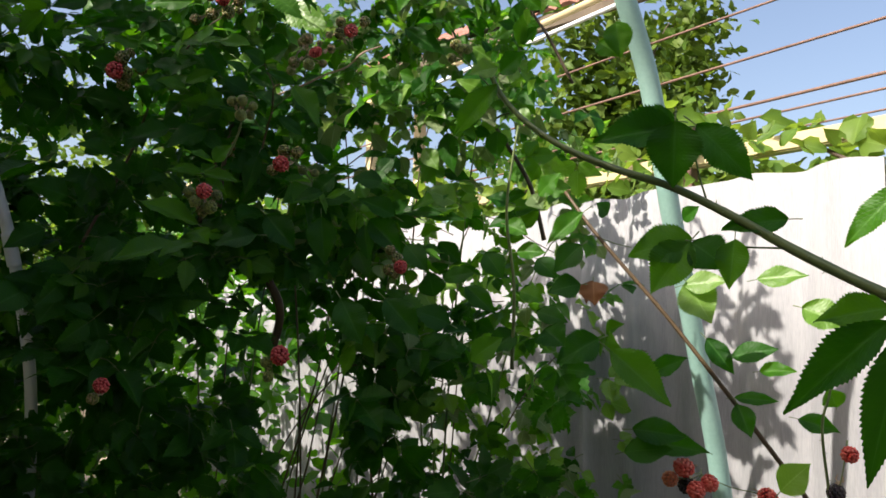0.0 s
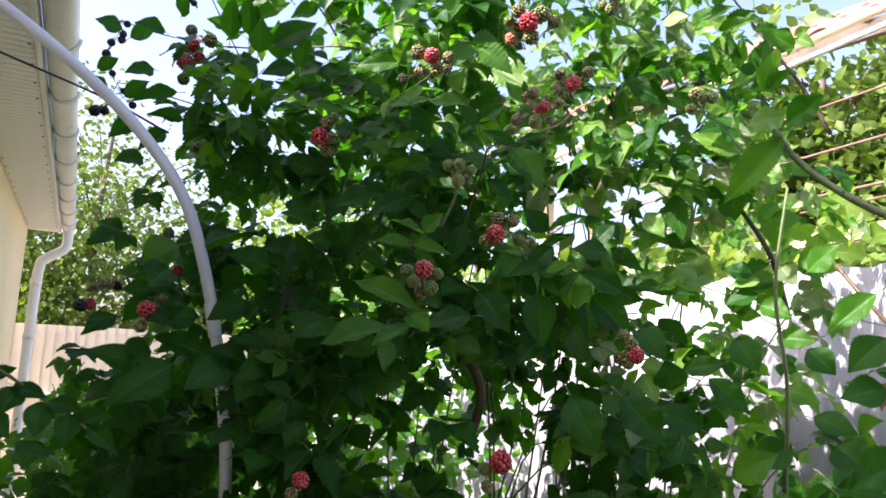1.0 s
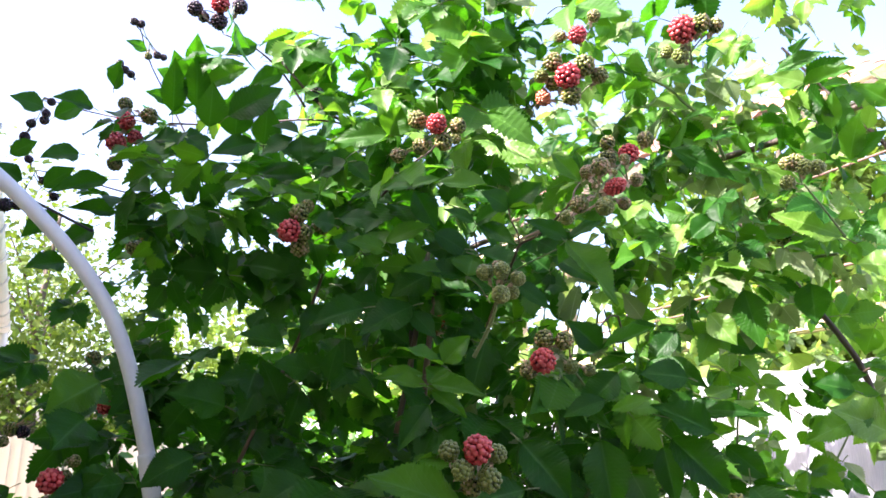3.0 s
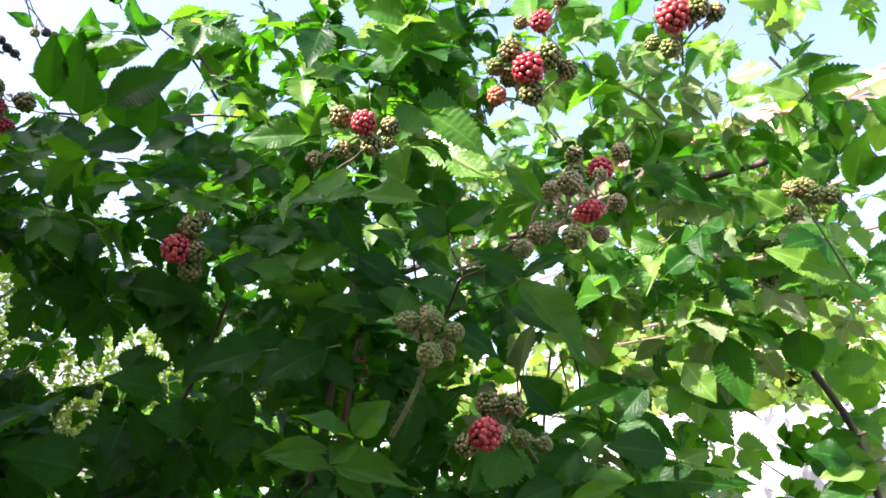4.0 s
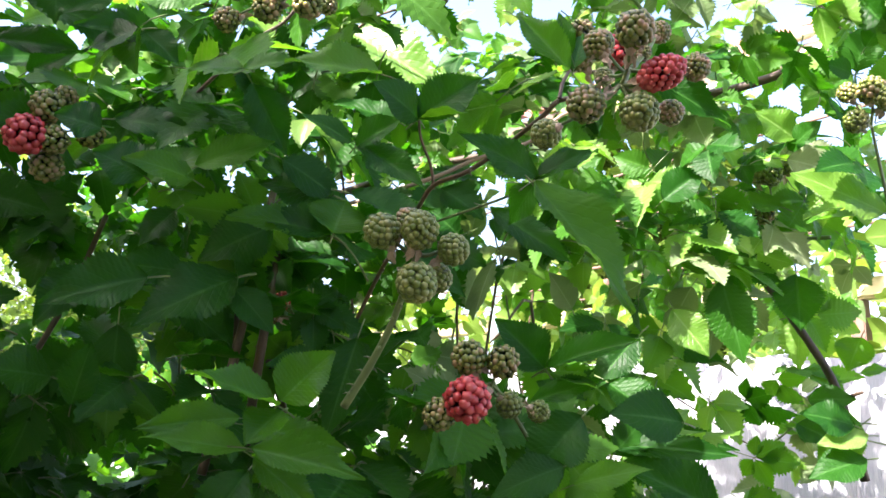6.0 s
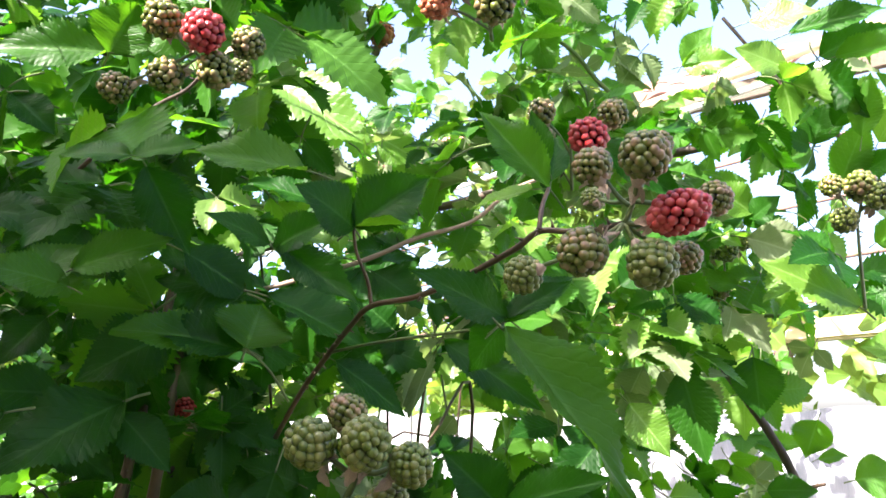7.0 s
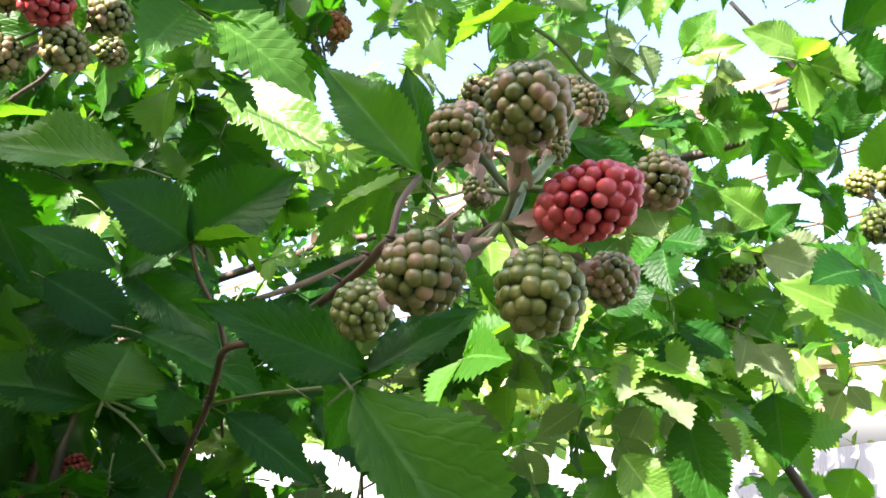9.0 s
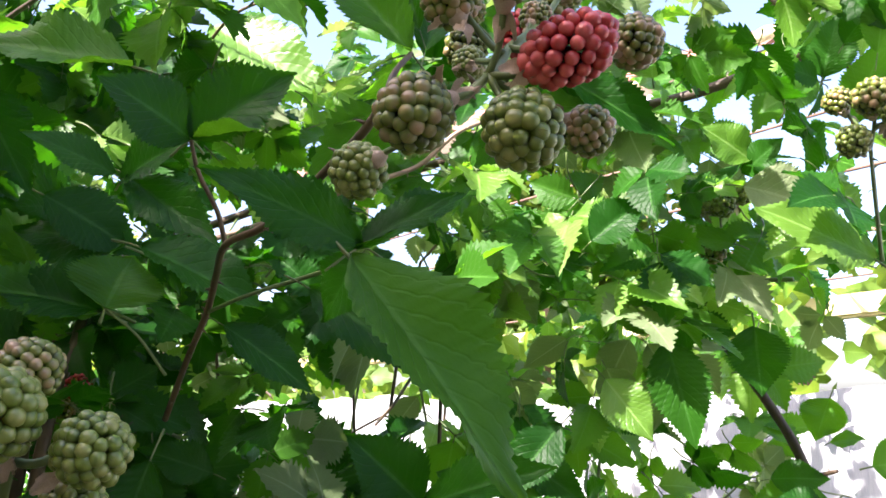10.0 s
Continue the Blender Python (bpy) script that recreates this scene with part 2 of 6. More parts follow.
def tube(points, r0, r1=None, sides=8, wobble=0.0, rng=random):
    """Vertices and faces of a round bar along a line, with closed ends."""
    r1 = r0 if r1 is None else r1
    verts, faces, n = [], [], len(points)
    side = None
    for i, p in enumerate(points):
        way = (points[min(i + 1, n - 1)] - points[max(i - 1, 0)]).normalized()
        if side is None:
            side = way.orthogonal().normalized()
        side = (side - way * side.dot(way)).normalized()
        up = way.cross(side)
        r = (r0 + (r1 - r0) * i / (n - 1)) * (1 + wobble * rng.uniform(-1, 1))
        verts += [p + (side * math.cos(a) + up * math.sin(a)) * r for a in (2 * math.pi * k / sides for k in range(sides))]
    for i in range(n - 1):
        for k in range(sides):
            a, b = i * sides + k, i * sides + (k + 1) % sides
            faces.append((a, b, b + sides, a + sides))
    faces += [tuple(range(sides))[::-1], tuple(range((n - 1) * sides, n * sides))]
    return verts, faces


def bar(name, points, r0, r1, material, parent=None, sides=8, steps=6, wobble=0.0, label=""):
    verts, faces = tube(spline(points, steps), r0, r1, sides, wobble)
    return place(name, mesh(name, verts, faces, [material]), parent, None, label)


def joined(pieces):
    """Several (verts, faces, uvs, slots) in one."""
    verts, faces, uvs, slots, n = [], [], [], [], 0
    for v, f, u, s in pieces:
        verts += list(v)
        faces += [tuple(i + n for i in q) for q in f]
        uvs += list(u)
        slots += list(s)
        n += len(v)
    return verts, faces, uvs, slots


def turned(piece, m):
    v, f, u, s = piece
    return [m @ Vector(p) for p in v], f, u, s


def frame_of(base, way, normal):
    """A pose at base whose y runs along way and whose z is near normal."""
    y = Vector(way).normalized()
    z = (Vector(normal) - y * Vector(normal).dot(y)).normalized()
    return Matrix.Translation(base) @ Matrix((y.cross(z), y, z)).transposed().to_4x4()


# ---- leaves ----
def leaflet(length, width, teeth=8, steps=2, cols=2, fold=0.25, droop=0.2, ruffle=0.0, pleat=0.03, tooth=0.1, rng=random):
    """A pointed blade with a saw-toothed rim, folded along its midrib, its side veins pressed in. Base at 0, tip along y."""
    verts, uvs, faces = [], [], []
    phase, n = rng.uniform(0, 6.28), teeth * steps
    for i in range(n + 1):
        s = i / n
        half = width / 2 * (math.sin(math.pi * s ** 0.68) ** 0.8 if 0 < s < 1 else 0.0) * (1 - 0.38 * s ** 3.5) * 1.06
        saw = (i % steps) / (steps - 1)
        big = 1 + 0.3 * math.sin(i / steps * 2.4 + phase)
        notch = tooth * big * (1 if s > 0.06 else 0.3)
        for k in range(-cols, cols + 1):
            v = k / cols
            x = v * half * (1 + notch * (saw - 0.45) * abs(v) ** 3)
            lift = fold * abs(x) - droop * length * s * s + pleat * width * abs(math.sin(math.pi * (s * 9 - abs(v) * 2.5))) * min(1, abs(v) * 2) * (1 - s * s)
            lift += ruffle * width * (math.sin(phase + s * 7 + v * 2) + 0.5 * math.sin(phase * 2 + s * 17)) * abs(v)
            y = length * (s + 0.10 * abs(v) * (1 - s) * half / (width / 2) + (0.6 / n * saw if abs(v) == 1 else 0.0))
            verts.append((x, y, lift))
            uvs.append((v * 0.36, s))
    w = 2 * cols + 1
    for i in range(n):
        for k in range(w - 1):
            a = i * w + k
            faces.append((a, a + 1, a + w + 1, a + w))
    return verts, faces, uvs, [0] * len(faces)


def stalk(points, r0, r1, sides=5, steps=3):
    v, f = tube(spline(points, steps), r0, r1, sides)
    return v, f, [(0.5, 0.5)] * len(v), [1] * len(f)


def compound(rng, size, leaflets=3, teeth=8, steps=2, cols=2):
    """A bramble leaf of three or five leaflets on a stalk; base of the stalk at 0, the leaf along y."""
    p = size * rng.uniform(0.35, 0.6)
    sag = rng.uniform(0.1, 0.3)
    pieces = [stalk([(0, 0, 0), (0, p * 0.5, p * 0.12), (0, p, 0.05 * p)], 0.0013, 0.0009, 4, 2)]
    turns = [0, 62, -62] if leaflets == 3 else [0, 48, -48, 105, -105]
    for k, a in enumerate(turns):
        long = size * (1.0 if k == 0 else rng.uniform(0.78, 0.92) if k < 3 else 0.6)
        blade = leaflet(long, long * rng.uniform(0.58, 0.76), teeth, steps, cols, rng.uniform(0.1, 0.5), rng.uniform(0.05, 0.35), rng.uniform(0, 0.07), 0.035, 0.26, rng)
        stem = size * (0.22 if k == 0 else 0.05)
        m = Matrix.Translation((0, p, 0.05 * p)) @ pose(0, 0, 0, -math.degrees(sag) * (1 if k == 0 else 0.6), rng.uniform(-22, 22), a + rng.uniform(-9, 9))
        pieces.append(turned(stalk([(0, 0, 0), (0, stem * 0.6, 0), (0, stem + 0.004, 0)], 0.0009, 0.0007, 3, 1), m))
        pieces.append(turned(blade, m @ Matrix.Translation((0, stem, 0))))
    return joined(pieces)


def scatter(name, templates, poses, materials, parent=None, picks=None):
    """One mesh of many copies of a few templates."""
    verts, loops, counts, uvs, slots, n = [], [], [], [], [], 0
    ready = [(np.array([tuple(p) for p in t[0]]), np.array([i for f in t[1] for i in f]), np.array([len(f) for f in t[1]]), np.array(t[2]), np.array(t[3])) for t in templates]
    for k, m in enumerate(poses):
        v, l, c, u, s = ready[(picks[k] if picks else k) % len(ready)]
        a = np.array(m)
        verts.append(v @ a[:3, :3].T + a[:3, 3])
        loops.append(l + n)
        counts.append(c)
        uvs.append(u[l])
        slots.append(s)
        n += len(v)
    verts, loops, counts = np.concatenate(verts), np.concatenate(loops), np.concatenate(counts)
    me = bpy.data.meshes.new(name)
    me.vertices.add(len(verts))
    me.vertices.foreach_set("co", verts.astype(np.float32).ravel())
    me.loops.add(len(loops))
    me.loops.foreach_set("vertex_index", loops.astype(np.int32))
    me.polygons.add(len(counts))
    me.polygons.foreach_set("loop_start", (np.cumsum(counts) - counts).astype(np.int32))
    for m in materials:
        me.materials.append(m)
    me.polygons.foreach_set("material_index", np.concatenate(slots).astype(np.int32))
    me.polygons.foreach_set("use_smooth", np.ones(len(counts), dtype=bool))
    me.uv_layers.new(name="UVMap").data.foreach_set("uv", np.concatenate(uvs).astype(np.float32).ravel())
    me.update()
    me.validate()
    return place(name, me, parent)


# ---- ground, fence and house ----
def ground():
    bm = bmesh.new()
    bmesh.ops.create_grid(bm, x_segments=60, y_segments=60, size=60)
    for v in bm.verts:
        v.co.z = 0.03 * noise.noise(v.co * 0.9) - 0.02
    tagged(part("ground", bm, SOIL, None), "dry pale sandy garden soil", "soil", kind="structure")


def fence():
    """Corrugated fibre-cement sheets, set upright and lapped, on timber rails and posts."""
    root = thing("wall_fence", (1.85, 0, 0), "grey weathered corrugated fibre-cement fence, streaked by leaf shadows", "fence", kind="structure")
    pitch, waves, steps = 0.205, 5, 12
    verts, faces, n = [], [], waves * steps
    for lift in (0, 0.007):
        for z in (0, 0.6, 1.2, 1.79):
            for i in range(n + 1):
                y = i / steps * pitch
                edge = 0.006 * math.sin(i * 0.37) if z > 1.7 else 0
                verts.append((0.017 * math.cos(2 * math.pi * y / pitch) + 0.004 * math.cos(4 * math.pi * y / pitch) + lift, y - n / steps * pitch / 2, z + edge))
    row, sheet = n + 1, 4 * (n + 1)
    for r in range(3):
        for i in range(n):
            a = r * row + i
            faces += [(a, a + row, a + row + 1, a + 1), (sheet + a, sheet + a + 1, sheet + a + row + 1, sheet + a + row)]
    for i in range(n):
        a, b = 3 * row + i, sheet + 3 * row + i
        faces.append((a, b, b + 1, a + 1))
    for r in range(3):
        for i in (0, n):
            a = r * row + i
            faces.append((a, a + sheet, a + sheet + row, a + row) if i else (a, a + row, a + row + sheet, a + sheet))
    sheet_mesh = mesh("sheet", verts, faces, [CEMENT])
    rng = random.Random(5)
    for k in range(-6, 12):
        place("sheet", sheet_mesh, root, pose(0.004 * (k % 2) + rng.uniform(-0.003, 0.003), 1.36 + k * 1.02, 0.10 + rng.uniform(-0.012, 0.012), rng.uniform(-0.3, 0.3), rng.uniform(-0.3, 0.3), 0))
    for z in (0.45, 1.45):
        bm = bmesh.new()
        box(bm, (0.05, -6, z - 0.04), (0.10, 12, z + 0.04), 0.004)
        part("rail", bm, PALE_WOOD, root)
    for y in range(-5, 12, 2):
        bm = bmesh.new()
        box(bm, (0.10, y - 0.04, -0.1), (0.18, y + 0.04, 1.7), 0.005)
        part("post", bm, PALE_WOOD, root)


def house():
    """The long side of a low house: it is turned a little from the passage."""
    root = thing("house", (-0.45, 0.0, 0), "low house with cream stucco wall and white eaves", "house", kind="structure")
    root.rotation_euler.z = radians(4.1)
    far, near, eave = 7.35, -5.0, 2.5
    bm = bmesh.new()
    box(bm, (-7.0, near, -0.1), (0, far, eave + 0.06), 0.01)
    part("wall", bm, STUCCO, root, "cream stucco wall")
    bm = bmesh.new()
    box(bm, (0.002, near, eave + 0.006), (0.238, far + 0.02, eave + 0.012), 0.001)
    soffit = part("soffit", bm, WHITE_PVC, root, "ribbed white plastic soffit")
    strip = bmesh.new()
    box(strip, (0.003, 0, eave), (0.238, 0.046, eave + 0.0055), 0.0015)
    strip_mesh = bpy.data.meshes.new("strip")
    strip.to_mesh(strip_mesh)
    strip.free()
    strip_mesh.materials.append(WHITE_PVC)
    for k in range(245):
        place("strip", strip_mesh, soffit, pose(0, near + 0.002 + k * 0.05, 0))
    bm = bmesh.new()
    for k in range(60):
        y = near + 0.2 + k * 0.2
        if y < far:
            box(bm, (0.012, y, eave - 0.004), (0.020, y + 0.008, eave - 0.0005))
            box(bm, (0.220, y, eave - 0.004), (0.228, y + 0.008, eave - 0.0005))
    part("screw_row", bm, RUST, root, "small screw heads")
    bm = bmesh.new()
    box(bm, (0.240, near, eave - 0.004), (0.256, far + 0.03, eave + 0.17), 0.003)
    part("fascia", bm, WHITE_PVC, root)
    # gutter: a half-round trough
    verts, faces, steps = [], [], 14
    for y in (near, far + 0.03):
        for r in (0.052, 0.048):
            verts += [(0.311 + r * math.cos(a), y, eave + 0.06 + r * math.sin(a)) for a in (math.pi + math.pi * i / steps for i in range(steps + 1))]
    w = steps + 1
    for i in range(steps):
        faces += [(i, i + 1, 2 * w + i + 1, 2 * w + i), (w + i, 3 * w + i, 3 * w + i + 1, w + i + 1), (i, w + i, w + i + 1, i + 1), (2 * w + i, 2 * w + i + 1, 3 * w + i + 1, 3 * w + i)]
    for i in (0, steps):
        faces.append((i, 2 * w + i, 3 * w + i, w + i))
    gutter = place("gutter", mesh("gutter", verts, faces, [GUTTER_PVC]), root, None, "white half-round plastic gutter with dark grime")
    ring = [Vector((0.311 + 0.057 * math.cos(a), 0, eave + 0.06 + 0.057 * math.sin(a))) for a in (math.pi + math.pi * i / 14 for i in range(15))]
    v, f = tube(ring, 0.007, sides=6)
    ring_mesh = mesh("bracket", v, f, [WHITE_PVC])
    for k in range(22):
        place("bracket", ring_mesh, gutter, pose(0, near + 0.3 + k * 0.58, 0))
    pipe = bar("downpipe", [(0.311, far - 0.06, eave + 0.05), (0.311, far - 0.06, eave - 0.10), (0.28, far - 0.06, eave - 0.16), (0.17, far - 0.06, eave - 0.24), (0.125, far - 0.06, eave - 0.33), (0.115, far - 0.06, eave - 0.8), (0.115, far - 0.06, 0.1)], 0.042, 0.042, WHITE_PVC, root, 14, label="white round plastic downpipe")
    for z in (0.7, 1.6, 2.05):
        v, f = tube([Vector((0.115, far - 0.06, z + d)) for d in (-0.03, 0.0, 0.03)], 0.048, sides=14)
        place("collar", mesh("collar", v, f, [WHITE_PVC]), pipe)
    # roof: one slope over this side, rising from the gutter
    bm = bmesh.new()
    rise = math.tan(radians(20))
    lo = [(0.33, eave + 0.19), (-4.0, eave + 0.19 + 4.33 * rise), (-4.0, eave + 0.07 + 4.33 * rise), (0.29, eave + 0.15)]
    ends = [[bm.verts.new((x, y, z)) for x, z in lo] for y in (near, far + 0.05)]
    for i in range(4):
        bm.faces.new((ends[0][i], ends[0][(i + 1) % 4], ends[1][(i + 1) % 4], ends[1][i]))
    bm.faces.new(ends[0][::-1])
    bm.faces.new(ends[1])
    part("roof", bm, ROOF_TILE, root)


def light_blocker():
    """An unseen plain wall, added to cut the sky light from behind the path; it closes the passage."""
    bm = bmesh.new()
    box(bm, (-0.3, -1.75, -0.1), (1.78, -1.6, 3.3), 0.01)
    tagged(part("wall_sky_block", bm, CEMENT, None), "plain grey unseen wall added to cut the sky light", "wall", kind="structure")


ground()
fence()
house()
light_blocker()


# ---- pipes and wires ----
def hoop_white():
    root = thing("garden_hoop", (0.195, 1.83, 0), "curved grey-white plastic pipe hoop among the brambles", "garden hoop")
    bar("pipe", [(0.0, 0, -0.1), (0.0, 0, 0.9), (-0.005, 0, 1.28), (-0.035, 0, 1.50), (-0.075, 0.0, 1.68), (-0.14, -0.01, 1.86), (-0.25, -0.02, 2.0), (-0.40, -0.04, 2.12), (-0.58, -0.06, 2.23), (-0.76, -0.08, 2.31)], 0.0125, 0.0125, HOOP_PVC, root, 12)
    bar("sleeve", [(-0.052, -0.003, 1.58), (-0.060, -0.003, 1.615), (-0.068, -0.003, 1.65)], 0.0142, 0.0142, HOOP_PVC, root, 12, label="short pipe sleeve")


def hoop_green():
    root = thing("garden_hoop", (1.50, 1.03, 0), "curved pale green painted pipe hoop in front of the fence", "garden hoop")
    bar("pipe", [(0.06, 0, -0.1), (0.02, 0, 0.7), (-0.07, -0.02, 1.14), (-0.15, -0.035, 1.37), (-0.21, -0.045, 1.54), (-0.28, -0.06, 1.72), (-0.345, -0.07, 1.94), (-0.434, -0.084, 2.1), (-0.60, -0.1, 2.36), (-0.85, -0.13, 2.62)], 0.021, 0.020, TEAL, root, 14)
    bar("sleeve", [(0.038, 0, 0.30), (0.035, 0, 0.36), (0.032, 0, 0.42)], 0.0245, 0.0245, TEAL, root, 14, label="short pipe sleeve")


def trellis():
    """The neighbour's vine trellis beyond the fence: rusty posts, rods strung along it and a pale beam."""
    root = thing("vine_trellis", (2.9, 2, 0), "rusty steel rods and posts of a vine trellis", "trellis")
    for z, r, sag in ((2.35, 0.005, 0.0), (2.42, 0.007, 0.01), (2.62, 0.006, 0.0), (2.85, 0.0055, 0.01), (2.27, 0.004, 0.0)):
        bar("rod", [(0, -6, z), (0, -1, z - sag), (0, 3, z), (0, 10, z)], r, r, RUST, root, 6)
    for y in (-3.6, -0.05, 0.95, 3.4, 6.4):
        bm = bmesh.new()
        box(bm, (-0.33, y - 0.022, -0.1), (-0.285, y + 0.022, 2.28), 0.003)
        part("post", bm, RUST, root)
    bm = bmesh.new()
    box(bm, (-0.34, -6, 2.10), (-0.28, 10, 2.165), 0.008)
    part("beam", bm, PALE_WOOD, root, "pale weathered beam")
    bar("rail", [(0, -6, 3.2), (0, 0, 3.2), (0, 10, 3.2)], 0.022, 0.022, PALE_WOOD, root, 8)
    bar("rail", [(0, -6, 3.12), (0, 0, 3.12), (0, 10, 3.12)], 0.014, 0.014, HOOP_PVC, root, 8)
    bar("pole", [(-0.45, 1.5, -0.1), (-0.45, 1.5, 1.2), (-0.45, 1.5, 2.2)], 0.025, 0.025, TEAL, root, 10, label="pale teal painted pole")
    for y in (-4.0, 4.6):
        bar("upright", [(0.0, y, -0.1), (0.0, y, 1.5), (0.0, y, 3.22)], 0.018, 0.018, RUST, root, 8)
    for y in (-1.2, 2.2, 5.4):
        bar("brace", [(-0.3, y, 2.16), (-0.15, y + 0.12, 2.4), (0.0, y + 0.2, 2.62)], 0.012, 0.012, WHITE_PVC, root, 6)


def cable():
    root = thing("cable", (-0.59, 1.9, 2.22), "thin black cable strung from the house", "cable")
    bar("wire", [(-0.02, 0, 0.008), (0.24, 0, -0.076), (0.46, -0.01, -0.145), (0.60, 0.0, -0.20)], 0.0025, 0.0025, CABLE, root, 6)


# ---- foliage ----
rng = random.Random(11)
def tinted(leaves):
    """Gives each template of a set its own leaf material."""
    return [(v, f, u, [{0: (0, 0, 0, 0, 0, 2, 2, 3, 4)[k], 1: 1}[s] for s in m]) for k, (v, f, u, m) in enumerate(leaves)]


SMALL = tinted([compound(rng, 0.066, 3 if k % 3 else 5, 10) for k in range(9)])
INNER = tinted([compound(rng, 0.066, 3 if k % 3 else 5, 6, 2, 1) for k in range(9)])
LARGE = [compound(rng, 0.078, 3, 11, 3, 3) for k in range(7)]


def front(x):
    return float(np.interp(x, [-0.35, 0.0, 0.25, 0.5, 0.8, 1.2, 1.6], [2.3, 1.85, 1.62, 1.5, 1.42, 1.42, 1.55]))


def top(x):
    return float(np.interp(x, [-0.4, -0.1, 0.2, 0.6, 1.0, 1.7], [2.1, 2.28, 2.42, 2.52, 2.48, 2.1])) + 0.07 * noise.noise(Vector((x * 5, 0, 3)))


def share(x, z):
    """How thickly the brambles grow at a place."""
    if z > top(x):
        return 0.0
    d = float(np.interp(x, [-0.05, 0.12], [0.0, 1.0])) if z > 1.55 else float(np.interp(x, [-0.2, 0.0], [0.0, 1.0]))
    if x > 1.05 and 1.5 < z < 1.88:
        d *= 0.1
    elif x > 1.3:
        d *= float(np.interp(z, [1.8, 2.0], [0.14, 0.5]))
    elif x > 0.82:
        d *= float(np.interp(z, [1.3, 1.42, 1.8, 1.95, 2.15], [0.3, 0.34, 0.30, 0.4, 0.6]))
    elif x > 0.42 and z < 1.6:
        d *= 0.4
    elif x < 0.45 and z > 2.08:
        d *= 0.4
    if x < 0.75 and 1.35 < z < 2.2 and noise.noise(Vector((x * 5.5 + 2, z * 5.5, 5))) < -0.12:
        d *= 0.08
    d *= float(np.interp(z, [top(x) - 0.25, top(x)], [1.0, 0.35]))
    return d * (0.75 + 0.6 * noise.noise(Vector((x * 6, z * 6, 1))))


EYES = [Vector(p) for p in ((0.36, 1.0, 1.87), (0.22, 0.9, 1.78), (0.2, 0.78, 1.73), (0.05, 0.5, 1.65), (0, 0.2, 1.55))]


def clear(p, near=0.55):
    """Whether a place is off the path, and off the gap in which the sunlit leaf hangs."""
    a, b = Vector((0.3, 0.95, 1.85)), Vector((0.72, 1.62, 2.22))
    k = max(0.0, min(1.0, (p - a).dot(b - a) / (b - a).length_squared))
    for c, d, wide in ((Vector((0.62, 1.36, 1.85)), Vector((1.15, 2.15, 1.885)), 0.07), (Vector((0.56, 1.43, 1.85)), Vector((0.82, 2.02, 1.865)), 0.05), (Vector((0.34, 1.5, 1.69)), Vector((0.66, 2.5, 1.71)), 0.065), (Vector((0.52, 1.28, 1.96)), Vector((0.70, 1.46, 2.02)), 0.04)):
        u = max(0.0, min(1.0, (p - c).dot(d - c) / (d - c).length_squared))
        if (p - c - (d - c) * u).length < wide:
            return False
    leaf = Vector((0.755, 1.76, 2.27))
    lit = max(0.0, min(0.5, (p - leaf).dot(SUN)))
    return all((p - e).length > near for e in EYES) and (p - a - (b - a) * k).length > 0.055 and (p - leaf - SUN * lit).length > 0.10


def facing(p):
    """Leaves turn to the light: upwards and out of the bush on the house side, to the sun beside the fence."""
    k = max(0.0, min(1.0, (p.x - 0.45) / 0.4))
    return Vector((-0.05, -0.5, 0.7)).lerp(Vector((-0.6, -0.25, 0.6)), k)


def leaf_pose(p, rng, toward=None, spread=0.5, size=None):
    normal = (facing(p) if toward is None else Vector(toward)) + Vector((rng.gauss(0, spread), rng.gauss(0, spread), rng.gauss(0, spread * 0.6)))
    way = Vector((rng.uniform(-1, 1), rng.uniform(-1.3, 0.6), rng.uniform(-0.9, 0.25)))
    m = frame_of(p, way, normal)
    k = size or rng.uniform(0.62, 1.18)
    return m @ Matrix.Diagonal((k, k, k, 1))


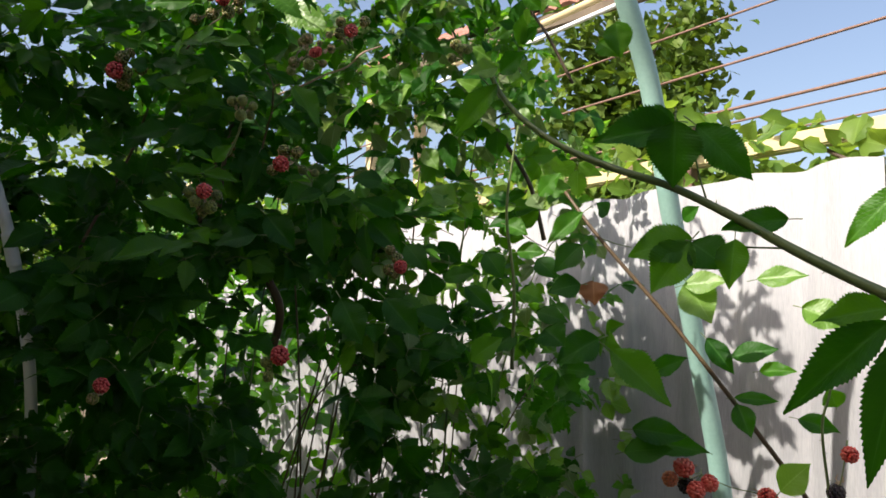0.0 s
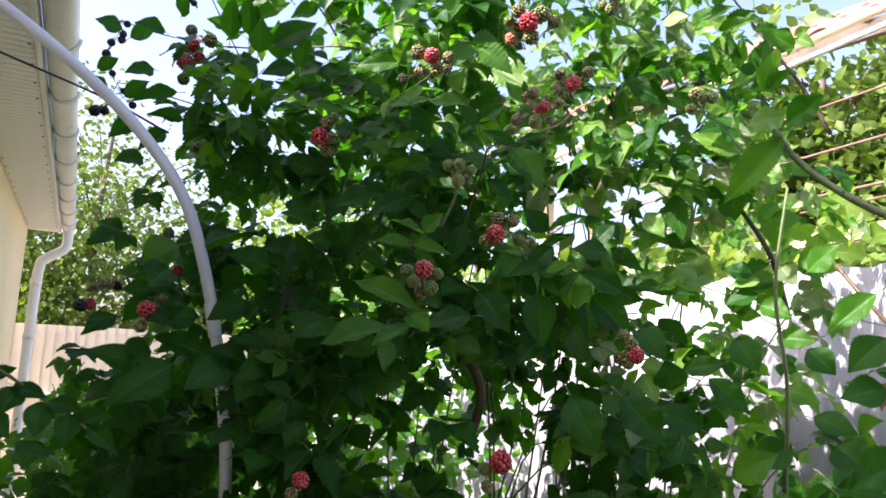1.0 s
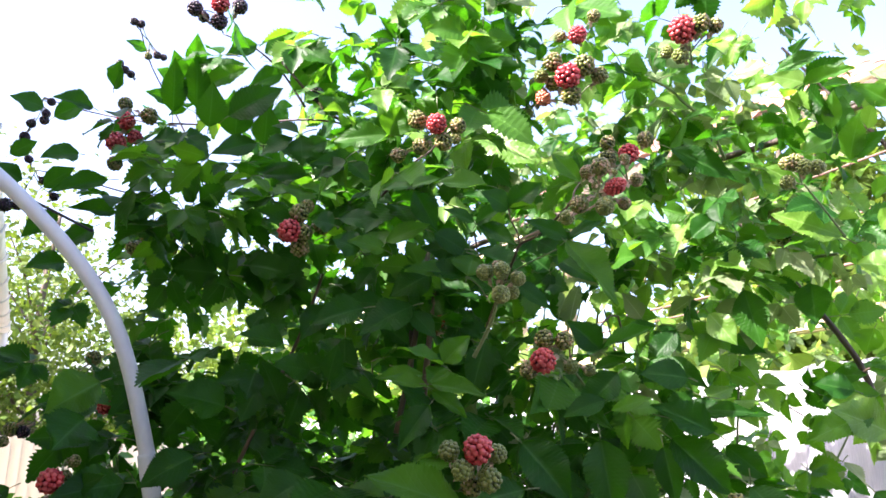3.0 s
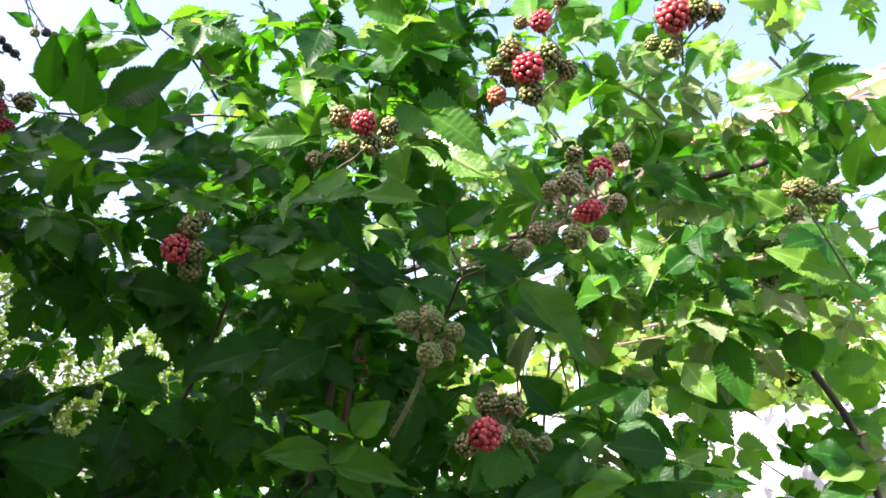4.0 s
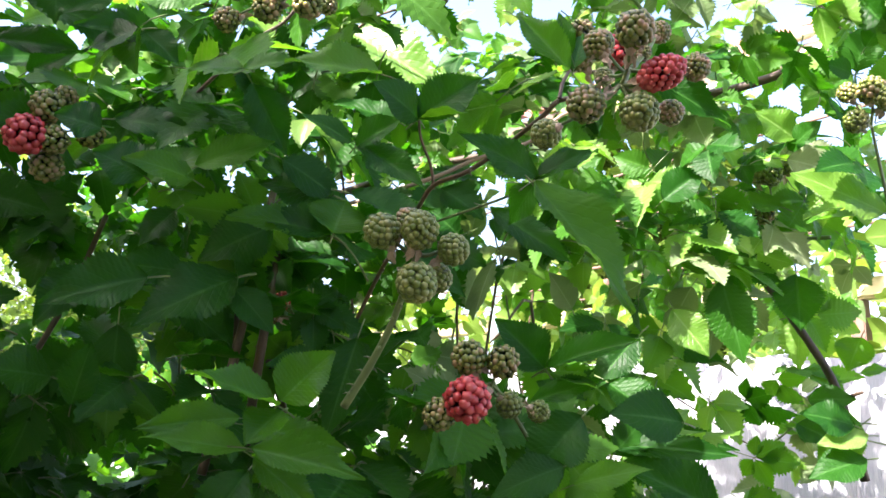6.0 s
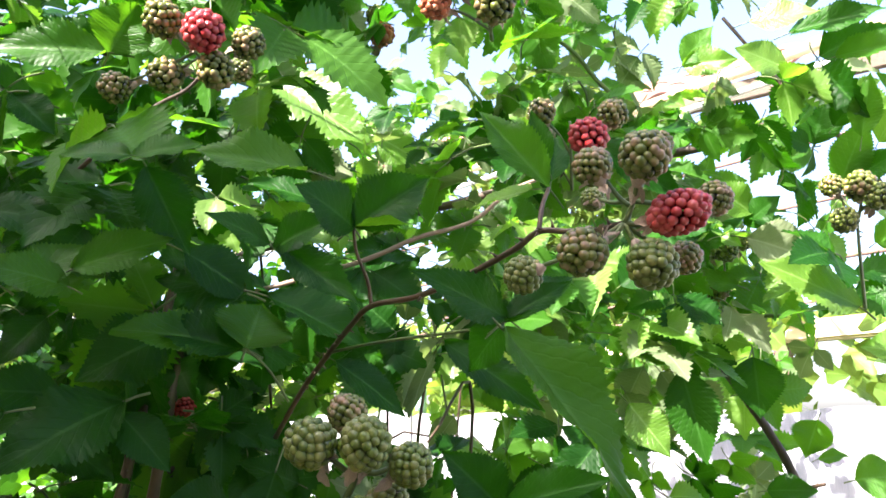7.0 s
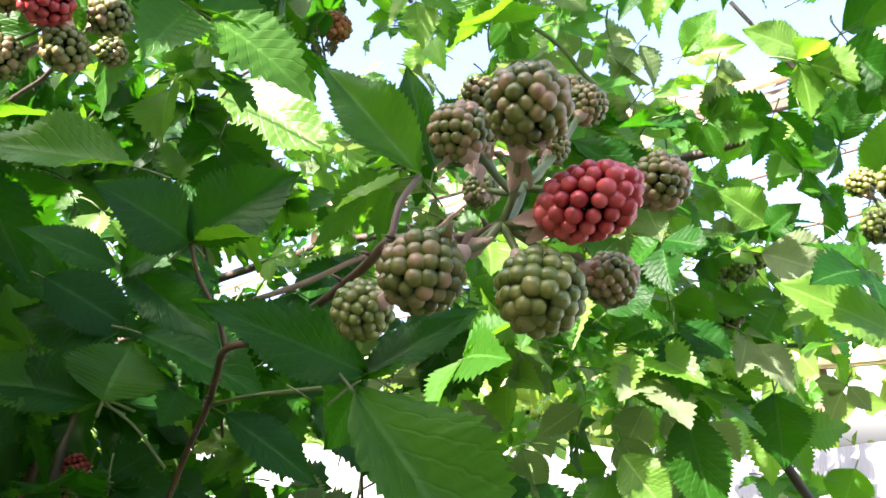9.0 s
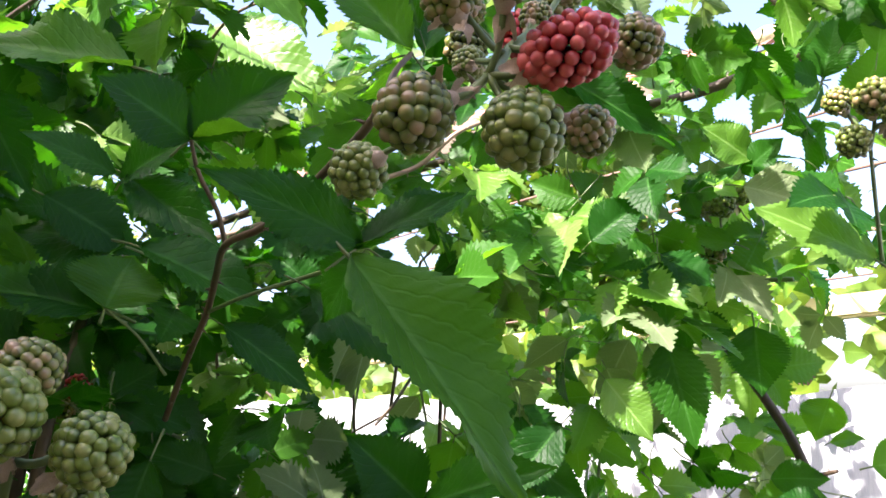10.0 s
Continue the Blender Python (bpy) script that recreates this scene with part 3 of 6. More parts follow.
def brambles():
    root = thing("blackberry_bush", (0.5, 1.6, 0), "tall tangled blackberry bush with dense green serrated leaves", "bush")
    rng = random.Random(3)
    back = Matrix.Translation((-0.5, -1.6, 0))
    spots = []
    while len(spots) < 2700:
        x, z = rng.uniform(-0.4, 1.75), rng.uniform(0.45, 2.6)
        if rng.random() > share(x, z):
            continue
        p = Vector((x, front(x) + (0.75 if x < 0.5 else 0.5) * rng.random() ** 1.3, z))
        pipe = float(np.interp(z, [1.5, 1.68, 1.86], [0.16, 0.12, 0.055]))
        bare = -0.08 < x - pipe < 0.055 and p.y < 1.9 and 1.55 < z < 1.88
        if clear(p) and not bare and not (z < 1.55 and 0.44 < (x - 0.04) / (p.y - 0.31) < 0.6):
            spots.append(p)
    while len(spots) < 2760:
        p = Vector((rng.uniform(0.7, 0.96), rng.uniform(1.36, 1.7), rng.uniform(1.2, 1.74)))
        if 0.63 < (p.x - 0.04) / (p.y - 0.31) < 0.78 and noise.noise(p * 6) > -0.2 and clear(p):
            spots.append(p)
    deep = []
    while len(deep) < 150:
        p = Vector((rng.uniform(0.38, 1.0), 0, rng.uniform(1.3, 2.12)))
        p.y = front(p.x) + rng.uniform(0.5, 0.95)
        if noise.noise(Vector((p.x * 5.5 + 2, p.z * 5.5, 5))) > 0.08 and p.z < 1.75 + 0.4 * (1 - p.x):
            deep.append(p)
    while len(deep) < 165:
        p = Vector((rng.uniform(0.14, 0.30), rng.uniform(1.9, 2.1), rng.uniform(1.5, 1.85)))
        if clear(p):
            deep.append(p)
    while len(deep) < 205:
        p = Vector((rng.uniform(0.1, 0.62), rng.uniform(1.9, 2.55), rng.uniform(1.66, 2.1)))
        if noise.noise(Vector((p.x * 7, p.y, p.z * 7))) > -0.18 and clear(p):
            deep.append(p)
    while len(deep) < 340:
        p = Vector((rng.uniform(0.5, 1.1), rng.uniform(1.95, 2.6), rng.uniform(2.0, 2.38)))
        if noise.noise(Vector((p.x * 7, p.y, p.z * 7))) > -0.15:
            deep.append(p)
    while len(deep) < 376:
        p = Vector((rng.uniform(0.74, 1.3), rng.uniform(1.02, 1.45), rng.uniform(0.75, 1.42)))
        if 0.7 < p.x / p.y < 1.0 - 0.1 * (p.z - 1.1) and noise.noise(p * 6) > -0.15 and clear(p):
            deep.append(p)
    spots.sort(key=lambda p: p.y - front(p.x))
    meshes = [mesh("leaf", t[0], t[1], [(LEAF, LEAF, LEAF, MID, MID, SUNLIT, PALE)[k], GREEN_CANE], t[2], t[3]) for k, t in enumerate(LARGE)]

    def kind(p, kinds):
        """Puts sun and shade into the greens: darker leaves low and on the house side, paler ones at the top and beside
        the fence.
        """
        # share of the paler, sun-toned leaves at this place
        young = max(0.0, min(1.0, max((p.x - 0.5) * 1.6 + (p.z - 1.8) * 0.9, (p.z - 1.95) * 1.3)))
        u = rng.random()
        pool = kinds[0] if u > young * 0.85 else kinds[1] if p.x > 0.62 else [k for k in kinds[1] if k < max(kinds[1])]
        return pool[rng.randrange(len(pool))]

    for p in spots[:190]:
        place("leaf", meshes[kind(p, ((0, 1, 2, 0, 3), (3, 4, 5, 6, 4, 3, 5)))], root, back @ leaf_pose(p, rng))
    more = []
    while len(more) < 145:
        p = Vector((rng.uniform(0.72, 1.2), rng.uniform(1.14, 1.5), rng.uniform(1.93, 2.46)))
        if clear(p, 0.62) and p.x / p.y < 0.93 and noise.noise(p * 7) > -0.12:
            more.append(p)
    while len(more) < 380:
        p = Vector((rng.uniform(0.3, 1.12), rng.uniform(1.5, 2.25), rng.uniform(2.12, 2.5)))
        if clear(p, 0.62) and p.x / p.y < 0.85 and noise.noise(p * 6) > -0.2 and p.z < top(p.x):
            more.append(p)
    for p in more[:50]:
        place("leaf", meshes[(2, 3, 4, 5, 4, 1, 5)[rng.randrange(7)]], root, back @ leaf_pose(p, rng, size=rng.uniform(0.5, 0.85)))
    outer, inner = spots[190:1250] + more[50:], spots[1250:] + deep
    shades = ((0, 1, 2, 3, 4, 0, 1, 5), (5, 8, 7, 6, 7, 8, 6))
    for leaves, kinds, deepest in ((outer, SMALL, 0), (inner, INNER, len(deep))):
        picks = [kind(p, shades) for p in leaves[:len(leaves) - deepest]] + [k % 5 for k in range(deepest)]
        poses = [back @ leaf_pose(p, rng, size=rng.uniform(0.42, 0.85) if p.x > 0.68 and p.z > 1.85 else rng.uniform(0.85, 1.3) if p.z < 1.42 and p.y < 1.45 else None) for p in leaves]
        tagged(scatter("foliage", kinds, poses, [LEAF, GREEN_CANE, MID, SUNLIT, PALE], root, picks), kind="stuff")
    for k in range(24):
        x0, y0 = rng.uniform(0.55, 1.3), rng.uniform(1.75, 2.25)
        lean, height, bow = rng.uniform(-0.3, 0.45), rng.uniform(1.3, 2.15), rng.uniform(-0.12, 0.12)
        pts = [(x0, y0, -0.05), (x0 + bow, y0 - 0.02, height * 0.35), (x0 + lean * 0.4 + bow, y0 - 0.08, height * 0.7), (x0 + lean * 0.8, y0 - 0.16, height), (x0 + lean * 1.5, y0 - 0.26, height + rng.uniform(-0.1, 0.12))]
        pts = [(max(x, 0.5) - 0.5, y - 1.6, z) for x, y, z in pts]
        bar("cane", pts, rng.uniform(0.003, 0.005), 0.0014, rng.choice((CANE, GREEN_CANE, RED_CANE)), root, 7, 5, 0.06)
    return root


def simple_leaf(size, rng):
    return leaflet(size, size * rng.uniform(0.6, 0.9), 3, 2, 1, rng.uniform(0.1, 0.5), rng.uniform(0, 0.3), 0.05, 0.0, 0.12, rng)


def cloud(name, root, spots, sizes, material, seed, toward=(0, -0.2, 0.8), base=(0, 0, 0), far=False):
    rng = random.Random(seed)
    kinds = [leaflet(1.0, rng.uniform(0.6, 0.8), 2, 2, 1, rng.uniform(0.1, 0.5), rng.uniform(0, 0.3), 0.05, 0.0, 0.1, rng) if far else simple_leaf(1.0, rng) for _ in range(6)]
    back = Matrix.Translation(-Vector(base))
    poses = [back @ leaf_pose(p, rng, toward, 0.7, rng.uniform(*sizes)) for p in spots]
    return tagged(scatter(name, kinds, poses, [material, GREEN_CANE], root), kind="stuff")


def vines():
    root = thing("grapevine", (2.5, 2.0, 0), "sunlit pale green grapevine behind the fence", "vine")
    rng = random.Random(8)
    spots = [Vector((rng.uniform(2.15, 3.2), rng.uniform(-2.0, 9.0), 0)) for _ in range(3800)]
    for p in spots:
        p.z = 1.5 + (0.62 + 0.2 * max(0.0, min(1.0, p.y - 1.2))) * rng.random() ** 0.8 + 0.18 * noise.noise(Vector((p.y * 1.5, 0, 7)))
    cloud("foliage", root, spots, (0.07, 0.13), VINE, 21, (-0.4, 0.1, 0.6), (2.5, 2.0, 0))
    for y in range(-1, 9, 2):
        bar("vine_stem", [(0.2, y - 2, 0), (0.1, y - 1.9, 0.9), (0.15, y - 2.1, 1.7), (0.1, y - 1.6, 2.1)], 0.02, 0.008, CANE, root, 7, 5, 0.1)


def tree(at, height, crown, count, leaf, material, seed, label, low=0.3):
    root = thing("tree", at, label, "tree")
    rng = random.Random(seed)
    bar("trunk", [(0, 0, -0.2), (0.05, 0, height * 0.3), (-0.05, 0.05, height * 0.6), (0.05, 0, height * 0.92)], height * 0.018, height * 0.005, TREE_BARK, root, 9, 5, 0.06)
    spots = []
    for k in range(26):
        a, z = rng.uniform(0, 6.28), height * rng.uniform(low, 0.98)
        out = crown * math.sqrt(max(0.05, 1 - ((z / height - 0.62) / 0.42) ** 2)) * rng.uniform(0.55, 1.0)
        tip = Vector((math.cos(a) * out, math.sin(a) * out, z))
        bar("limb", [(0, 0, z * 0.7), tuple(tip * 0.5 + Vector((0, 0, z * 0.4))), tuple(tip)], height * 0.004, 0.006, TREE_BARK, root, 5, 3)
        for _ in range(count // 26):
            spots.append(Vector(at) + tip * rng.uniform(0.55, 1.05) + Vector((0, 0, z * rng.uniform(-0.12, 0.1))) + Vector((rng.gauss(0, 1), rng.gauss(0, 1), rng.gauss(0, 0.8))) * crown * 0.17)
    cloud("crown", root, spots, (leaf * 0.7, leaf * 1.2), material, seed + 1, (0, -0.2, 0.6), at, True)


def undergrowth():
    root = thing("garden_shrub", (0.3, 3.2, 0), "low leafy green shrubs along the passage", "shrub")
    rng = random.Random(17)
    spots = []
    while len(spots) < 6500:
        x, y = rng.uniform(-0.5, 1.55), rng.uniform(2.35 if len(spots) % 2 else 2.9, 6.5)
        h = 1.45 + 0.35 * noise.noise(Vector((x * 2, y * 1.3, 0)))
        if x > 0.55 and y < 2.7 and rng.random() < 0.55:
            continue
        spots.append(Vector((x, y, h * (0.85 if x < 0.15 else 1.0 if x < 0.6 else 0.8 if y < 2.8 else 1.32) * rng.random() ** 0.6)))
    cloud("foliage", root, spots, (0.05, 0.1), MID, 31, (0, -0.3, 0.7), (0.3, 3.2, 0))
    for k in range(22):
        x, y, h = rng.uniform(-0.4, 1.4), rng.uniform(2.5, 6.0), rng.uniform(0.8, 1.4)
        bar("branch", [(x - 0.3, y - 3.2, -0.05), (x - 0.3 + rng.uniform(-0.1, 0.1), y - 3.2, h * 0.5), (x - 0.3 + rng.uniform(-0.2, 0.2), y - 3.25, h)], 0.008, 0.002, CANE, root, 6, 4)


def end_fence():
    root = thing("wall_end", (0, 9.3, 0), "cream ribbed sheet-steel fence at the passage's end", "fence", kind="structure")
    for k in range(-3, 8):
        bm = bmesh.new()
        for i in range(5):
            box(bm, (k * 0.5 + i * 0.1, 0, 0.05), (k * 0.5 + i * 0.1 + 0.055, 0.02, 1.75), 0.004)
            box(bm, (k * 0.5 + i * 0.1 + 0.055, 0.012, 0.05), (k * 0.5 + i * 0.1 + 0.1, 0.016, 1.75))
        part("panel", bm, CREAM_STEEL, root)
    bm = bmesh.new()
    box(bm, (-1.5, -0.03, 0.98), (4, 0, 1.03), 0.004)
    part("rail", bm, WHITE_PVC, root)


def shelter():
    """An open shelter beyond the trellis: posts, a dark strip for the shade under the tiles and a tiled roof whose
    lower edge shows over the leaves.
    """
    root = thing("garden_shelter", (4.35, 2.0, 0), "open garden shelter with a red tiled roof beyond the fence", "shelter")
    root.rotation_euler.z = radians(12)
    near, far, eave, pitch = -5.0, 4.2, 3.42, math.tan(radians(31))
    for y in (near + 0.2, far - 0.2):
        for x, top in ((-0.3, eave + 0.2), (0.3, eave + 0.55)):
            bm = bmesh.new()
            box(bm, (x - 0.045, y - 0.045, -0.1), (x + 0.045, y + 0.045, top), 0.005)
            part("post", bm, PALE_WOOD, root)
    # dark strip in place of the shade in the tile hollows
    bm = bmesh.new()
    box(bm, (-0.50, near, eave + 0.06), (-0.46, far, eave + 0.165), 0.004)
    part("eave_shade", bm, TREE_BARK, root, "dark strip standing for the shade under the tiles")
    # each course of tiles is a row of shallow arches, lapped over the one below
    roof = new("roof")
    roof.parent = root
    tagged(roof, "weathered red clay tile roof")
    tile_w, steps = 0.18, 6
    count = int((far - near) / tile_w)
    for c in range(3):
        verts, faces = [], []
        for top in (0, 1):
            for d in (0.0, 0.34):
                x = -0.53 + c * 0.29 + d
                z = eave + 0.13 + (c * 0.29 + d) * pitch + (0.035 if d == 0 else 0.0)
                for i in range(count * steps + 1):
                    arch = 0.035 * abs(math.sin(math.pi * i / steps))
                    verts.append((x, near + i * tile_w / steps, z + arch + 0.022 * top))
        w = count * steps + 1
        for i in range(count * steps):
            faces += [(i, i + 1, w + i + 1, w + i), (2 * w + i, 3 * w + i, 3 * w + i + 1, 2 * w + i + 1), (i, 2 * w + i, 2 * w + i + 1, i + 1)]
        place("tile_course", mesh("tile_course", verts, faces, [ROOF_TILE], smooth=False), roof)


hoop_white()
hoop_green()
trellis()
cable()
bush = brambles()
vines()
undergrowth()
tree((8.3, 7.3, 0), 6.5, 1.75, 11500, 0.19, TREE_LEAF, 41, "broad green tree beyond the trellis")
tree((-0.7, 11.9, 0), 5.2, 2.2, 19000, 0.095, TREE_LEAF, 47, "light green tree at the passage's end", 0.12)
tree((3.0, 12.6, 0), 4.8, 2.5, 8000, 0.14, VINE, 53, "leafy tree behind the end fence", 0.12)
end_fence()
shelter()


# ---- fruit, shoots and the leaves nearest the path ----
def drupes(count, radius, elong, detail, rng):
    """Drupelets packed over an egg-shaped core; the stalk end is at the bottom."""
    ball = bmesh.new()
    bmesh.ops.create_icosphere(ball, subdivisions=detail, radius=1.0)
    bv = [v.co.copy() for v in ball.verts]
    bf = [[v.index for v in f.verts] for f in ball.faces]
    ball.free()
    verts, faces = [], []
    size = radius * 2.12 / math.sqrt(count)
    for k in range(count):
        h = 1 - 2 * (k + 0.5) / count
        a = k * 2.39996
        ring = math.sqrt(1 - h * h)
        r = radius - size * 0.70
        at = Vector((math.cos(a) * ring * r, math.sin(a) * ring * r, h * r * elong))
        at += Vector((rng.gauss(0, 1), rng.gauss(0, 1), rng.gauss(0, 1))) * size * 0.085
        out = at.normalized()
        s = size * rng.uniform(0.88, 1.12)
        turn = out.to_track_quat("Z", "Y").to_matrix()
        n = len(verts)
        verts += [at + turn @ Vector((v.x * s, v.y * s, v.z * s * 1.04)) for v in bv]
        faces += [[i + n for i in f] for f in bf]
    return verts, faces


def berry_mesh(material, fine, elong, seed):
    rng = random.Random(seed)
    v, f = drupes(78 if fine else 58, 1.0, elong, 2 if fine else 1, rng)
    slots = [0] * len(f)
    if fine:
        for k in range(26):
            d = Vector((rng.gauss(0, 1), rng.gauss(0, 1), rng.gauss(0.4, 1))).normalized()
            d.z *= elong
            p = d * 0.93
            tip = d * 1.16 + Vector((rng.gauss(0, 0.04), rng.gauss(0, 0.04), 0.05))
            hv, hf = tube([p, (p + tip) / 2 + Vector((0.01, 0, 0.01)), tip], 0.009, 0.005, 3)
            f += [[i + len(v) for i in q] for q in hf]
            slots += [1] * len(hf)
            v += hv
    return mesh("berry", v, f, [material, HAIR], None, slots)


def calyx_mesh(seed):
    """Five pointed sepals bent back from the fruit, on a short neck."""
    rng = random.Random(seed)
    pieces = []
    for k in range(5):
        blade_piece = leaflet(0.95, 0.5, 3, 2, 2, 0.5, rng.uniform(-0.4, 0.4), 0.05, 0.0, 0.0, rng)
        lift = rng.choice((-70, -45, 15, 35, 50)) + rng.uniform(-10, 10)
        pieces.append(turned(blade_piece, pose(0, 0, -0.95, lift, 0, k * 72 + rng.uniform(-12, 12)) @ Matrix.Translation((0, 0.15, 0))))
    v, f = tube([Vector((0, 0, z)) for z in (-1.35, -1.1, -0.85)], 0.14, 0.42, 8)
    pieces.append((v, f, [(0.5, 0.5)] * len(v), [0] * len(f)))
    v, f, u, s = joined(pieces)
    return mesh("calyx", v, f, [SEPAL], u)


BERRIES, CALYX = {}, [calyx_mesh(k) for k in range(4)]
FRUIT_NAME = {GREEN.name: "unripe green berry", DUSKY.name: "unripe green berry flushed purple", RED.name: "ripening red berry", BRIGHT.name: "bright red berry", ORANGE.name: "pale red berry", BLACK.name: "ripe black berry"}
bush_root = bush
second_root = thing("bramble_shoot", (-0.3, 1.0, 0), "young dark green bramble shoot beside the house wall", "shoot")
fruit_rng = random.Random(77)


def stem(points, r0, r1, material):
    base = bush_root.location
    line = spline([Vector(p) - base for p in points], 6)
    v, f = tube(line, r0, r1, 7, 0.05, fruit_rng)
    for k in range(1, len(line) - 1):
        if r0 > 0.0015 and fruit_rng.random() < 0.55:
            way = (line[k + 1] - line[k - 1]).normalized()
            out = way.cross(Vector((fruit_rng.gauss(0, 1), fruit_rng.gauss(0, 1), fruit_rng.gauss(0, 1)))).normalized()
            r = r0 + (r1 - r0) * k / len(line)
            tv, tf = tube([line[k] + out * r * 0.8, line[k] + out * (r + 0.0016) - way * 0.0004, line[k] + out * (r + 0.0032) - way * 0.0014], 0.0009, 0.0001, 4)
            f += [tuple(i + len(v) for i in q) for q in tf]
            v += tv
    return place("cane", mesh("cane", v, f, [material]), bush_root)


def cluster(hub, fruits, fine):
    base = Vector(hub) - bush_root.location
    ends = [Vector(fruit[0]) - Vector(hub) for fruit in fruits]
    axis = sum(ends, Vector()) / len(ends) + Vector((0, 0, 0.004))
    v, f = tube(spline([Vector((0, 0, 0)), axis * 0.5 + Vector((0, 0, -0.002)), axis], 3), 0.0014, 0.001, 6)
    for (at, r, colour, elong), end in zip(fruits, ends):
        start = axis * max(0.0, min(1.0, end.dot(axis) / axis.length_squared - 0.55 + fruit_rng.uniform(-0.15, 0.15)))
        end = end - (end - start).normalized() * r * 0.9
        tv, tf = tube(spline([start, start.lerp(end, 0.5) + axis * 0.12 + Vector((0, 0, -0.003)), end], 3), 0.0011, 0.0009, 6)
        f += [tuple(i + len(v) for i in q) for q in tf]
        v += tv
    root = place("fruit_stalk", mesh("fruit_stalk", v, f, [GREEN_CANE]), bush_root, Matrix.Translation(base), "short green branching fruit stalk")
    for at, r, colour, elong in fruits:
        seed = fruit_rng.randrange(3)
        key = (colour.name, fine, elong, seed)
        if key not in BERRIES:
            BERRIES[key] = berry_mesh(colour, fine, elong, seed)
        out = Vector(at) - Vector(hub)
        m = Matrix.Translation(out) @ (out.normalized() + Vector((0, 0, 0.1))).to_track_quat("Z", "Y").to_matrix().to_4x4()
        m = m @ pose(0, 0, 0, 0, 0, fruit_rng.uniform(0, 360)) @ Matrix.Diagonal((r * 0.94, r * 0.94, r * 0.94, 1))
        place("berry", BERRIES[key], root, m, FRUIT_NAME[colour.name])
        place("calyx", CALYX[fruit_rng.randrange(4)], root, m)


def blade_mesh(material, seed):
    r = random.Random(seed)
    body = leaflet(1.0, 0.66, 24, 3, 5, r.uniform(0.1, 0.4), r.uniform(0.05, 0.22), r.uniform(0.02, 0.07), 0.034, 0.13, r)
    neck = stalk([(0, -0.22, -0.05), (0, -0.1, -0.015), (0, 0.01, 0)], 0.013, 0.010, 6, 4)
    v, f, u, s = turned(joined([body, neck]), Matrix.Scale(0.09, 4))
    return mesh("leaf", v, f, [material, GREEN_CANE], u, s)


BLADES = {k: [blade_mesh(m, 100 + 10 * n + i) for i in range(4)] for n, (k, m) in enumerate(((0, LEAF), (1, MID), (2, SUNLIT), (3, DRY_LEAF), (4, PALE)))}
DRY, PALE_KIND = 3, 4


def blade(base, tip, width, normal, kind):
    base, tip = Vector(base), Vector(tip)
    long = (tip - base).length / 0.09
    w = width * 0.9 / 0.66 / 0.09
    m = frame_of(base - bush_root.location, tip - base, normal) @ Matrix.Diagonal((w, long, (w + long) / 2, 1))
    place("leaf", BLADES[kind][fruit_rng.randrange(4)], bush_root, m, "withered brown leaf" if kind == 3 else "")


# the shoot with the nearest fruit
stem([(0.555, 1.486, 1.832), (0.546, 1.436, 1.866), (0.535, 1.386, 1.889), (0.518, 1.338, 1.901), (0.504, 1.299, 1.907), (0.500, 1.256, 1.906), (0.493, 1.213, 1.909), (0.487, 1.173, 1.915), (0.486, 1.158, 1.920), (0.489, 1.145, 1.918), (0.493, 1.133, 1.917), (0.489, 1.117, 1.916)], 0.002, 0.0012, RED_CANE)
stem([(0.560, 1.630, 1.955), (0.648, 1.520, 1.990), (0.687, 1.476, 2.013), (0.724, 1.437, 2.029), (0.745, 1.409, 2.056), (0.790, 1.400, 2.080)], 0.0026, 0.0018, PALE_CANE)
stem([(0.504, 1.299, 1.907), (0.497, 1.294, 1.920), (0.486, 1.290, 1.934), (0.479, 1.284, 1.946)], 0.0012, 0.0009, RED_CANE)
stem([(0.486, 1.158, 1.920), (0.490, 1.159, 1.932), (0.500, 1.163, 1.944)], 0.0012, 0.0009, RED_CANE)
stem([(0.535, 1.386, 1.889), (0.528, 1.323, 1.890), (0.519, 1.249, 1.888), (0.509, 1.201, 1.886)], 0.0011, 0.0009, GREEN_CANE)
stem([(0.532, 1.431, 1.857), (0.513, 1.427, 1.878), (0.494, 1.427, 1.892)], 0.001, 0.0008, GREEN_CANE)
cluster((0.487, 1.116, 1.915), [
    ((0.482, 1.102, 1.938), 0.0100, DUSKY, 1.0),
    ((0.485, 1.128, 1.941), 0.0084, DUSKY, 1.0),
    ((0.495, 1.097, 1.917), 0.0091, RED, 1.5),
    ((0.522, 1.096, 1.928), 0.0076, DUSKY, 1.0),
    ((0.469, 1.123, 1.902), 0.0098, DUSKY, 1.0),
    ((0.487, 1.105, 1.897), 0.0100, GREEN, 1.0),
    ((0.513, 1.106, 1.904), 0.0071, DUSKY, 1.0),
    ((0.481, 1.163, 1.901), 0.0087, GREEN, 1.0),
    ((0.531, 1.124, 1.962), 0.0065, DUSKY, 1.0),
    ((0.508, 1.145, 1.936), 0.0055, GREEN, 1.0),
    ((0.514, 1.123, 1.944), 0.0050, DUSKY, 1.0),
], True)
blade((0.500, 1.163, 1.944), (0.477, 1.185, 1.985), 0.022, (-0.21, -0.90, -0.39), 1)
blade((0.510, 1.171, 1.959), (0.502, 1.174, 1.987), 0.013, (-0.79, -0.60, -0.17), 0)
blade((0.513, 1.172, 1.952), (0.524, 1.175, 1.981), 0.015, (-0.65, -0.76, 0.02), 0)
blade((0.479, 1.284, 1.946), (0.441, 1.275, 1.962), 0.035, (-0.29, -0.92, 0.25), 0)
